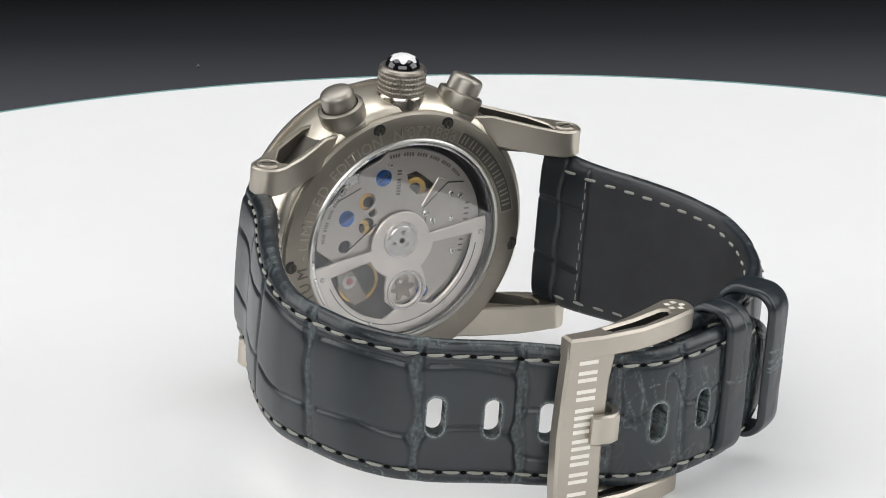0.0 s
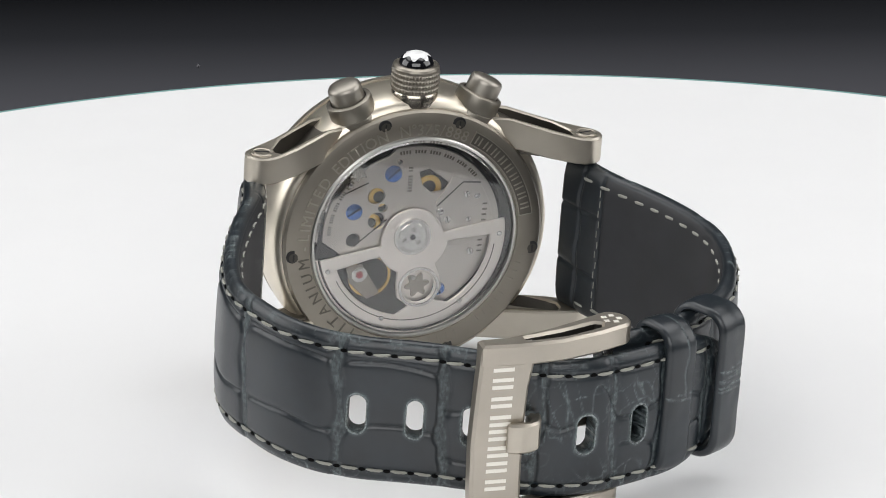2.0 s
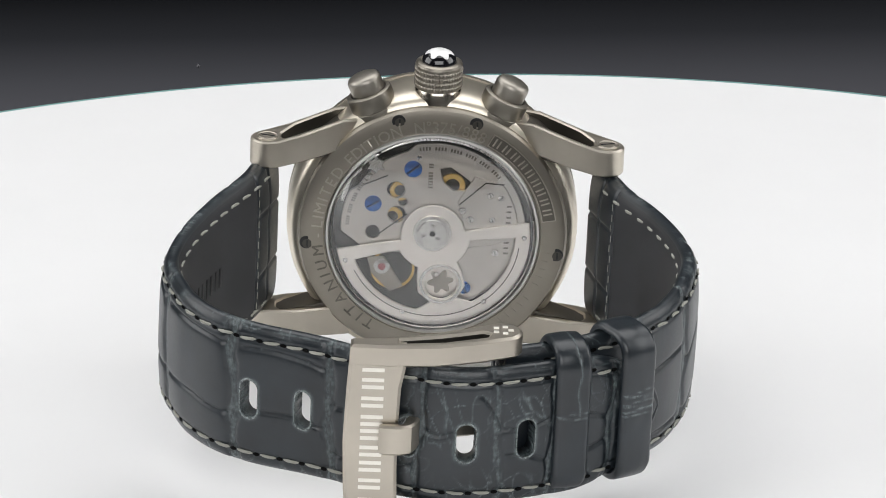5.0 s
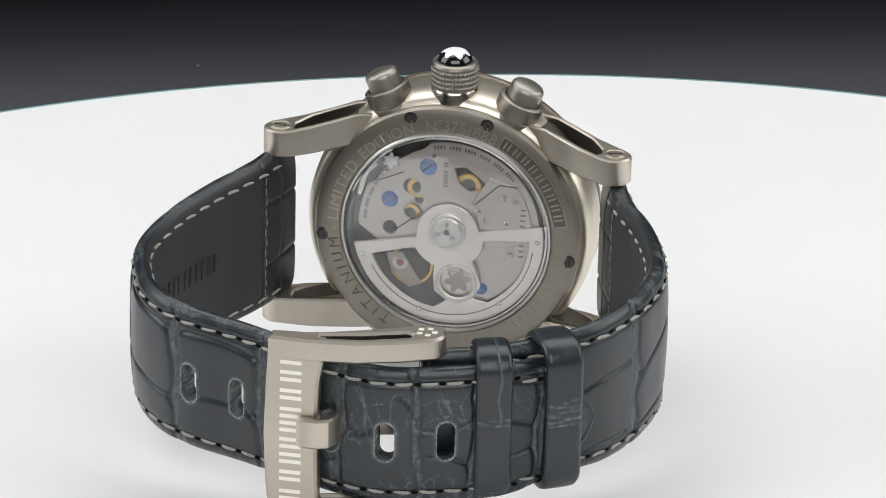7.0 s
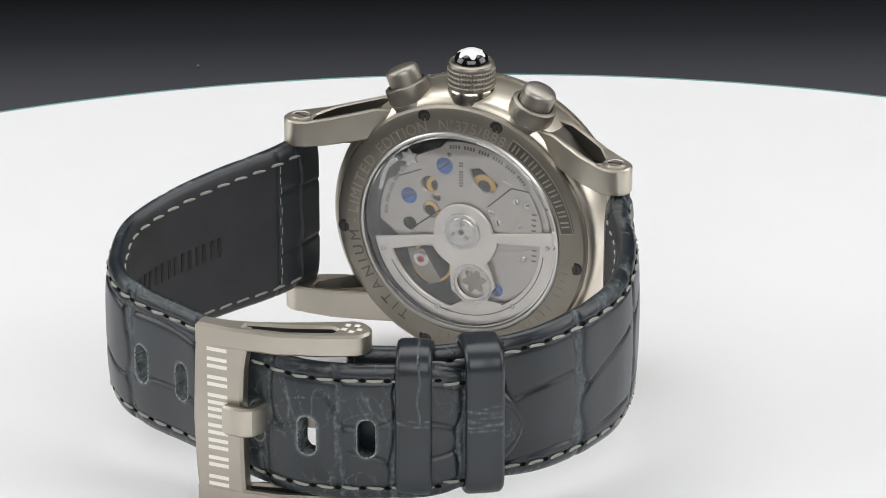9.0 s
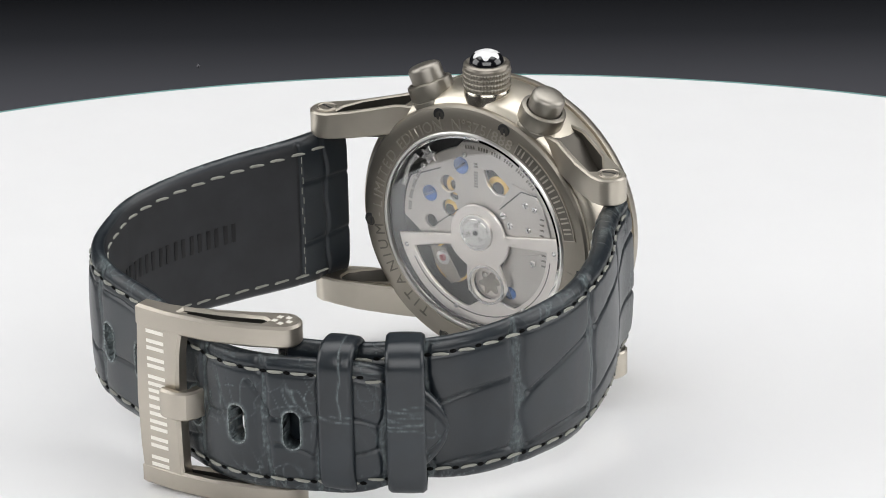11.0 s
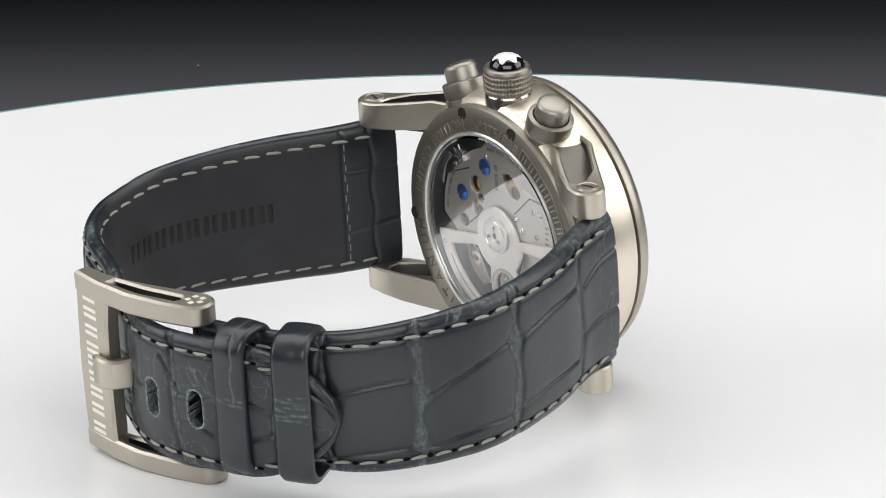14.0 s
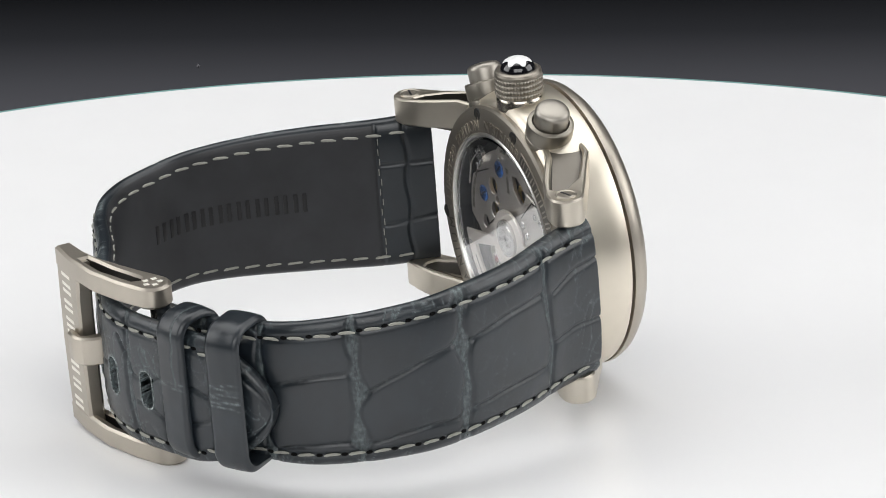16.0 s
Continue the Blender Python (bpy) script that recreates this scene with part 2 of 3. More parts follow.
# ---- case ----
def build_case():
    prof = [(20.5, -1.6), (22.0, -0.9), (22.75, -1.2), (23.35, -2.2), (23.7, -3.6), (23.85, -5.5), (23.85, -8.0), (23.75, -10.3), (23.65, -10.6), (23.4, -10.75), (20, -10.8)]
    case = part("case", lathe(prof, BACK, 160, True), CASE, watch, "warm satin titanium case flank", sharp=40)
    prof = [(20, -10.8), (22.9, -10.8), (22.9, -11.0), (23.75, -11.15), (23.8, -11.9), (23.3, -13.0), (22.4, -13.9), (20.5, -14.7), (19.5, -14.5)]
    part("bezel", lathe(prof, BACK, 160, True), TITAN, watch, "dark titanium bezel on the dial side")
    part("dial_glass", lathe([(0, -15.1), (12, -15.05), (19.6, -14.6), (19.6, -14.0), (0, -14.0)], BACK, 96), ONYX, watch, "dark dial under glass")
    prof = [(17.6, -1.7), (17.6, 0.40), (17.75, 0.60), (18.1, 0.64), (20.8, 0.46), (21.6, 0.22), (21.95, -0.25), (22.0, -1.7)]
    back = part("case_back", lathe(prof, BACK, 160, True), TITAN_DARK, watch, "dark blasted titanium case back ring")
    prof = [(16.8, -2.2), (16.85, 0.30), (17.0, 0.60), (17.35, 0.70), (17.62, 0.45), (17.62, -2.2)]
    part("crystal_ring", lathe(prof, BACK, 160, True), RINGM, watch, "satin steel ring round the glass")
    glass = part("crystal", lathe([(0, 0.42), (16.45, 0.42), (16.8, 0.2), (16.8, -0.6), (0, -0.6)], BACK, 128), GLASS, watch, "clear sapphire display glass")
    glass.visible_shadow = False
    # screws in round holes, each hole's dark depth painted as a black disc
    for k, a in enumerate((-17.5, 18, 98, -96, 161, -163)):
        c = (20.55 * math.sin(radians(a)), 20.55 * math.cos(radians(a)))
        m = BACK @ Matrix.Translation((c[0], c[1], 0))
        bm = lathe([(0.0, 0.50), (1.08, 0.50), (1.12, 0.44), (1.08, 0.3), (0, 0.3)], m, 24)
        hole = part("screw_hole_shade", bm, BLACK, back, "black disc painting the shade of a screw hole")
        part("screw", slab(disc(0.8, 16, (0.14, -0.2)), 0.45, 0.53, m, 0.02, [[(0.0, -0.8), (0.28, -0.8), (0.28, 0.4), (0.0, 0.4)]]), DEEP, hole)
    return back


def glyphs(name, text, size, place, depth, material, parent, label, total=0.0):
    """Raised characters, set one after another; place(run) gives the pose of the character whose middle lies at that run."""
    bm, cut = bmesh.new(), []
    for ch in text:
        cu = bpy.data.curves.new("glyph", "FONT")
        cu.body, cu.size, cu.extrude, cu.resolution_u, cu.align_x = ch, size, depth / 2, 3, "LEFT"
        ob = new("glyph", cu)
        one = bmesh.new()
        one.from_mesh(ob.to_mesh())
        ob.to_mesh_clear()
        bpy.data.objects.remove(ob)
        bpy.data.curves.remove(cu)
        xs = [v.co.x for v in one.verts] or [0, 0.3 * size]
        cut.append((one, min(xs), max(xs)))
    gap = (total - sum(hi - lo for _, lo, hi in cut)) / max(1, len(cut) - 1)
    run = 0.0
    for one, lo, hi in cut:
        bmesh.ops.transform(one, matrix=place(run + (hi - lo) / 2) @ Matrix.Translation((-(lo + hi) / 2, 0, 0)), verts=one.verts)
        tmp = bpy.data.meshes.new("tmp")
        one.to_mesh(tmp)
        one.free()
        bm.from_mesh(tmp)
        bpy.data.meshes.remove(tmp)
        run += hi - lo + gap
    return part(name, bm, material, parent, label, sharp=20)


def build_engraving(back):
    def on_ring(start, r, sign=1):
        return lambda run: BACK @ Matrix.Rotation(-radians(start) - run / r, 4, "Z") @ Matrix.Translation((0, r, 0.60))

    def word(text, start, end, metal=ENGRAVE):
        glyphs("engraving", text, 2.6, on_ring(start, 17.95), 0.16, metal, back, "engraved lettering round the case back", 17.95 * radians(end - start))

    # this word takes a darker metal, painting the shade on its side
    word("TITANIUM", -151, -98, PUSHD)
    word("-", -93.5, -92)
    word("LIMITED", -88, -54)
    word("EDITION", -49, -17.5)
    word("N°375/888", -11, 25)
    # a framed panel, its plate coloured dark to paint a recess's shade
    for k in range(9):
        m = BACK @ Matrix.Rotation(-radians(31 + 5.6 * k), 4, "Z") @ Matrix.Translation((0, 19.1, 0.60))
        for dx in (-0.38, 0.38):
            part("mark", box((0.3, 1.5, 0.22), m @ Matrix.Translation((dx, 0, 0)), 0.05), ENGRAVE, back)
    bm = bmesh.new()
    for r in (18.0, 20.2):
        for k in range(28):
            m = BACK @ Matrix.Rotation(-radians(27.6 + 53 * (k + 0.5) / 28), 4, "Z") @ Matrix.Translation((0, r, 0.6))
            box((r * radians(53 / 28) + 0.05, 0.16, 0.22), m, 0, bm=bm)
    for a in (27.6, 80.6):
        box((0.16, 2.4, 0.22), BACK @ Matrix.Rotation(-radians(a), 4, "Z") @ Matrix.Translation((0, 19.1, 0.58)), 0, bm=bm)
    panel = [p for p in arc(20.1, 90 - 27.8, 90 - 80.4, 24)] + [p for p in arc(18.1, 90 - 80.4, 90 - 27.8, 24)]
    part("panel", slab(panel, 0.45, 0.67, BACK, 0.02), PUSHD, back, "raised panel coloured dark like a shaded recess")
    part("panel_frame", bm, ENGRAVE, back)
    for k in range(22):
        if k not in (5, 11, 12):
            m = BACK @ Matrix.Rotation(-radians(98 + 4.4 * k), 4, "Z") @ Matrix.Translation((0, 18.8, 0.58))
            part("mark", box((0.3, 1.3, 0.12), m, 0.03), TITAN_DARK, back)


# ---- movement behind the glass ----
def arc(r, a, b, n=24, c=(0, 0)):
    return [(c[0] + r * math.cos(radians(a + (b - a) * k / n)), c[1] + r * math.sin(radians(a + (b - a) * k / n))) for k in range(n + 1)]


def dome_screw(parent, x, y, h, r, material, name="screw", slot=True):
    m = BACK @ Matrix.Translation((x, y, h))
    s = part(name, lathe([(r, -0.3), (r, 0.08), (r * 0.85, 0.16), (0, 0.18)], m, 20), material, parent)
    if slot:
        # a black strip on the head paints the slot's shade
        part("slot", box((1.7 * r, 0.22 * r, 0.06), m @ Matrix.Translation((0, 0, 0.18)) @ Matrix.Rotation(x * 7 + y * 3, 4, "Z"), 0), BLACK, s)
    return s


def build_movement():
    base = part("main_plate", lathe([(0, -4.2), (16.8, -4.2), (16.8, -3.6), (0, -3.6)], BACK, 96), DARKPLATE, watch, "dark grey movement main plate")
    cuts = [disc(1.15, 20, (-9.7, -0.8)), disc(1.45, 24, (-6.2, 6.7)), disc(1.45, 24, (-5.9, 2.4)), disc(0.75, 16, (-5.0, 4.6)),
            [(0.9, 10.6), (1.6, 8.2), (3.2, 6.8), (5.4, 7.0), (6.3, 8.2), (4.6, 9.6), (2.6, 11.0)]]
    rim = arc(15.0, 183, 155, 12) + arc(14.2, 150, 108, 18) + arc(15.2, 102, -2, 36)
    top = part("bridge", slab(rim + [(10, -2.5), (0, -4), (-10, -4.5)], -2.9, -2.2, BACK, 0.12, cuts), BRIDGE, watch, "grey striped movement bridge with jewel holes")
    part("bridge", slab([(6.6, 9.6), *arc(14.0, 36, 3, 14), (5.2, 0.4), (4.6, 3.6), (3.9, 5.0)], -2.25, -1.85, BACK, 0.1), BRIDGE, watch, "grey movement bridge with small steel screws")
    part("bridge", slab([*arc(14.2, -4, -75, 20), (4.0, -6), (5.5, -2)], -3.0, -2.5, BACK, 0.1), BRIDGE, watch, "grey lower movement bridge")
    # wall of the well, coloured black for the shadow inside it
    part("well_wall_shade", lathe([(16.1, -3.6), (16.2, -2.6), (16.79, -0.7), (16.79, -3.6)], BACK, 96), BLACK, watch, "well wall under the glass, painted black as shade")
    for x, y, r in ((-5.4, 6.2, 1.8), (-6.6, 1.6, 1.8), (3.0, 7.4, 2.2)):
        pts = []
        teeth = 40
        for k in range(teeth * 2):
            rr = r * (1.0 if k % 2 else 0.9)
            pts.append((x + rr * math.cos(math.pi * k / teeth), y + rr * math.sin(math.pi * k / teeth)))
        part("gear", slab(pts, -3.5, -3.15, BACK, 0.05, [disc(r * 0.55, 20, (x, y))]), GOLD, watch, "small brass gear wheel")
    dome_screw(top, -3.5, 10.5, -2.2, 1.45, BLUE, "blued_screw")
    dome_screw(top, -9.8, 4.2, -2.2, 1.4, BLUE, "blued_screw")
    dome_screw(top, 5.6, -10.3, -2.5, 1.1, BLUE, "blued_screw")
    for x, y, r in ((9.2, 6.4, 0.55), (11.0, 6.0, 0.5), (4.8, 3.6, 0.6), (6.1, 2.1, 0.6), (9.7, 2.1, 0.5), (10.4, -3.7, 0.55), (-10.8, 9.0, 0.45), (-2.6, 12.6, 0.4)):
        dome_screw(top, x, y, -1.85, r, STEEL)
    # column wheel beside the blued screws
    part("column_wheel", slab([(-9.6 + (1.7 if k % 2 else 1.0) * math.cos(math.pi * k / 6), 11.2 + (1.7 if k % 2 else 1.0) * math.sin(math.pi * k / 6)) for k in range(12)], -2.3, -1.6, BACK, 0.08), STEEL, watch, "polished steel column wheel")
    part("lever", slab([(-14.6, 4.4), (-13.4, 8.4), (-11.6, 10.2), (-12.4, 10.8), (-14.4, 8.8), (-15.2, 4.6)], -2.3, -1.9, BACK, 0.08), STEEL, watch, "polished steel lever")
    # jewel and balance below the rotor's window
    j = part("balance_wheel", lathe([(3.6, -3.4), (3.6, -3.1), (3.2, -3.1), (3.2, -3.4)], BACK @ Matrix.Translation((-6.2, -7.6, 0)), 48, True), GOLD, watch, "brass balance wheel")
    dome_screw(j, -8.0, -7.2, -3.0, 1.35, STEEL, "jewel_setting", False)
    dome_screw(j, -8.0, -7.2, -2.84, 0.62, RUBY, "jewel", False)
    part("balance_bridge", slab([(-10.5, -5.5), (-7.6, -5.4), (-4.4, -10.6), (-6.6, -11.6), (-9.6, -8.6)], -3.1, -2.9, BACK, 0.08), TITAN_DARK, j)
    # rotor: half disc with two windows and a ring
    turn = BACK @ Matrix.Rotation(radians(10.5), 4, "Z") @ Matrix.Translation((0, -0.8, 0))
    outline = arc(15.9, 360, 180, 72) + [(-5.4, 0)] + arc(5.3, 176, 4, 24) + [(5.4, 0)]
    win_l = arc(13.4, 190, 250, 20) + [(-2.2, -11.6), (-3.9, -9.6), (-3.7, -7.2)] + arc(6.1, 238, 196, 10)
    win_r = [(-x, y) for x, y in win_l]
    hub = part("rotor", slab(outline, -1.75, -1.2, turn, 0.12, [win_l, win_r, disc(2.7, 24, (0, -8.6))]), ROTOR, watch, "grey satin rotor with two windows")
    bm = bmesh.new()
    pts = arc(14.2, 197, 343, 60)
    for a, b in zip(pts, pts[1:]):
        d = Vector(b) - Vector(a)
        box((d.length + 0.02, 0.16, 0.08), turn @ Matrix.Translation(((a[0] + b[0]) / 2, (a[1] + b[1]) / 2, -1.19)) @ Matrix.Rotation(math.atan2(d.y, d.x), 4, "Z"), 0, bm=bm)
    part("groove_line", bm, DEEP, hub)
    part("ring", lathe([(2.95, -1.3), (3.05, -1.0), (3.45, -1.0), (3.55, -1.3)], turn @ Matrix.Translation((0, -8.6, 0)), 48), STEEL, hub, "polished ring set in the rotor")
    part("ring_floor", lathe([(0, -2.4), (2.9, -2.4)], turn @ Matrix.Translation((0, -8.6, 0)), 40), ROTOR, hub)
    lobes = [(1.75 + 0.45 * math.cos(6 * 2 * math.pi * k / 48)) for k in range(48)]
    part("rosette", slab([(r * math.cos(2 * math.pi * k / 48), -8.6 + r * math.sin(2 * math.pi * k / 48)) for k, r in enumerate(lobes)], -2.38, -2.1, turn, 0.05), TITAN_DARK, hub)
    dome_screw(hub, 1.0, -7.9, -1.95, 0.4, STEEL, "pin", False)
    part("hub_ring", lathe([(0, -0.9), (0.5, -0.9), (0.5, -0.72), (2.3, -0.74), (2.45, -0.85), (2.6, -0.85), (2.7, -0.72), (3.1, -0.74), (3.15, -1.2)], turn @ Matrix.Translation((0, 0.6, 0)), 64), STEEL, hub, "polished bearing cap")
    for k in range(3):
        a = radians(80 + 120 * k)
        dome_screw(hub, -0.1 + 1.4 * math.cos(a), -0.2 + 1.4 * math.sin(a), -0.72, 0.42, STEEL)
    part("bearing_pin", lathe([(0, -0.66), (0.4, -0.66), (0.45, -0.75), (0.45, -0.9)], turn @ Matrix.Translation((0, 0.6, 0)), 20), BLACK, hub)
    for x, y in ((-15.0, -6.0), (15.2, -0.6), (-4.6, -15.2), (9.3, -12.6)):
        f = 15.05 / math.hypot(x, y)
        dome_screw(hub, x * f, y * f, -1.2, 0.42, STEEL, "rivet", False)
    for x0, y0, x1, y1, h in ((4.2, 4.6, 8.4, 8.6, -1.84), (8.4, 8.6, 11.4, 8.4, -1.84), (-4.2, 2.6, -9.6, -1.8, -2.19), (-7.6, 9.2, -11.6, 7.4, -2.19)):
        d = Vector((x1 - x0, y1 - y0))
        part("bridge_groove", box((d.length, 0.24, 0.04), BACK @ Matrix.Translation(((x0 + x1) / 2, (y0 + y1) / 2, h)) @ Matrix.Rotation(math.atan2(d.y, d.x), 4, "Z"), 0), DARKPLATE, top)
    # small marks on the bridges
    def bars(count, r, a0, a1, w):
        for k in range(count):
            if k % 5 != 4:
                a = a0 + (a1 - a0) * k / count
                part("mark", box((w, 0.6, 0.05), BACK @ Matrix.Rotation(-radians(a), 4, "Z") @ Matrix.Translation((0, r, -2.17)), 0), PUSHD, top)
    bars(30, 14.2, -10, 52, 0.3)
    bars(24, 13.9, -88, -46, 0.26)
    for k in range(9):
        if k != 2:
            part("mark", box((0.75, 0.3, 0.05), BACK @ Matrix.Translation((-0.6, 11.4 - 0.5 * k, -2.17)), 0), PUSHD, top)
    for k in range(10):
        part("mark", box((0.8, 0.3, 0.05), BACK @ Matrix.Translation((12.4 - 0.03 * k, 4.6 - 0.95 * k, -1.82 if k < 5 else -2.47)), 0), PUSHD, top)


# ---- crown, pushers, lugs ----
def build_crown():
    m = axis_frame((0, 4.4, 0), (0, 0, 1))
    n, rows = 132, 17
    bm = bmesh.new()
    rings = []
    prof = [(3.3, 24.1, 0), (3.78, 24.15, 0)] + [(3.85, 24.35 + 3.3 * k / (rows - 1), 1) for k in range(rows)] + [(3.84, 27.9, 0), (3.7, 28.3, 0), (3.35, 28.5, 0), (2.9, 28.45, 0), (2.82, 28.1, 0)]
    for k, (r, h, knurl) in enumerate(prof):
        ring = []
        for i in range(n):
            stud = knurl * (0.11 if i % 3 and (k - 2) % 4 in (1, 2) else -0.06)
            a = 2 * math.pi * i / n
            ring.append(bm.verts.new(m @ Vector(((r + stud) * math.cos(a), (r + stud) * math.sin(a), h))))
        rings.append(ring)
    for a, b in zip(rings, rings[1:]):
        for i in range(n):
            bm.faces.new((a[i], a[(i + 1) % n], b[(i + 1) % n], b[i]))
    crown = part("crown", bm, TITAN_DARK, watch, "knurled titanium crown", sharp=25)
    part("collar", lathe([(3.8, 19.0), (3.8, 23.6), (3.65, 23.9), (3.5, 24.2)], m, 64), POLISHED, crown, "polished titanium neck")
    part("dome", lathe([(2.86, 28.0), (2.84, 28.6), (2.55, 29.3), (2.0, 29.85), (1.2, 30.22), (0, 30.36)], m, 64), ONYX, crown, "black glossy dome on the crown")
    # white rounded emblem, a plain lobed shape lying on the dome
    dome = [(0, 30.36), (1.2, 30.22), (2.0, 29.85), (2.55, 29.3), (2.84, 28.6)]
    bm, n = bmesh.new(), 72
    rows = []
    for k in range(1, 10):
        ring = []
        for i in range(n):
            a = 2 * math.pi * i / n
            r = (2.24 + 0.36 * math.cos(6 * a)) * k / 9
            h = float(np.interp(r, [p[0] for p in dome], [p[1] for p in dome]))
            ring.append(bm.verts.new(m @ Vector((r * math.cos(a), r * math.sin(a), h + (0.07 if k < 9 else -0.15)))))
        rows.append(ring)
    bm.faces.new(rows[0])
    for a, b in zip(rows, rows[1:]):
        for i in range(n):
            bm.faces.new((a[i], a[(i + 1) % n], b[(i + 1) % n], b[i]))
    part("emblem", bm, EMBLEM, crown, "white rounded emblem")


def build_pusher(side):
    tilt = math.radians(22.5) * side
    way = Vector((math.sin(tilt), 0.0, math.cos(tilt)))
    m = axis_frame(Vector((12.0 * side, 4.1, 24.75)) - 27.3 * way, way, (0, 1, 0))
    p = part("pusher", lathe([(3.75, 20.3), (3.75, 22.3), (3.72, 22.42), (3.62, 22.5), (3.62, 22.66), (3.75, 22.75), (3.78, 22.9), (3.78, 24.9), (3.72, 25.2), (3.5, 25.36), (3.05, 25.4), (2.98, 25.3), (2.95, 24.2)], m, 64), COLLAR, watch, "round titanium chronograph pusher")
    part("cap", lathe([(2.78, 24.3), (2.78, 27.25), (2.72, 27.6), (2.5, 27.95), (2.1, 28.15), (1.2, 28.32), (0, 28.38)], m, 64), PUSH, p, "smooth rounded pusher cap")


def build_lug(sx, sz):
    """Two walls that part from the tip towards the case, with a ramp between them."""
    m = Matrix.Diagonal((sx, 1, sz, 1))

    def shaped(bm):
        # the lug grows taller towards the case
        for v in bm.verts:
            near = min(1.15, max(0.0, (26.0 - abs(v.co.x)) / 9.5))
            up = abs(v.co.z) > 15
            v.co.z += sz * near * (1.75 if up else 1.2)
        return bm

    back_edge = [(11.5, 1.6), (15.2, 0.4), (18.0, -1.4), (21.5, -3.5), (25.3, -5.0)]
    tip = arc(2.75, -110, 50, 12, (27.2, -2.5))
    front = [(24.0, 2.7), (20.0, 5.1), (16.6, 7.3), (11.5, 8.4)]
    slot = [(12.6, 2.3), (16.0, 1.1), (19.2, -0.85), (22.0, -2.45), (24.3, -3.6), (25.0, -2.8), (25.0, -1.0), (22.9, 2.1), (19.8, 4.2), (16.4, 6.3), (12.6, 7.3)]
    # the second material paints the slot's inner walls dark, as shade
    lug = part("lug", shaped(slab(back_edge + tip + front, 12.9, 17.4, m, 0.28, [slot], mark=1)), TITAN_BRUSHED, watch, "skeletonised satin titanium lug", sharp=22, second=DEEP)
    lug.location = (0.35 * MM, 0.3 * MM, 0) if sx > 0 else (0, 0, -0.4 * MM * sz)
    # floor of the slot; its dark colour stands in for shade
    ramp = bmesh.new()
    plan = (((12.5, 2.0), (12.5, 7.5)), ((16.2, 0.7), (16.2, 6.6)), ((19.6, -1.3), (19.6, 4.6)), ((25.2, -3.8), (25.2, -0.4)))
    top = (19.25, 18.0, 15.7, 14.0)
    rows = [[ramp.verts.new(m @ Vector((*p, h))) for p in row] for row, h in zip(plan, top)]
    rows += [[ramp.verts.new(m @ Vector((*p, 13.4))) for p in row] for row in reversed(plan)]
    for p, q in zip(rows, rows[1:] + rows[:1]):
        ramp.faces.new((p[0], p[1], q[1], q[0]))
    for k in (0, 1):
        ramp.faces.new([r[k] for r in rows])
    part("ramp", ramp, PUSHD, lug, "sloping floor of the lug's slot, painted dark as shade")
    bm = lathe([(1.75, 17.2), (1.75, 17.52), (1.66, 17.6), (1.5, 17.5), (1.42, 17.5), (1.3, 17.62), (0, 17.66)], m @ Matrix.Translation((27.2, -2.5, 0)), 32)
    s = part("lug_screw", bm, TITAN, lug)
    # black strip laid on the screw as its slot's shade
    part("slot", box((2.3, 0.32, 0.1), m @ Matrix.Translation((27.2, -2.5, 17.64)) @ Matrix.Rotation(radians(15), 4, "Z"), 0), BLACK, s)


# ---- strap ----
def graph(*knots):
    """A smooth function through the given (run, value) pairs."""
    xs, ys = zip(*knots)
    return lambda u: float(np.mean(np.interp([u + 1.5 * k for k in range(-4, 5)], xs, ys)))


def strap_frame(path, k):
    a, b = path[max(0, k - 1)], path[min(len(path) - 1, k + 1)]
    t = (b - a).normalized()
    return t


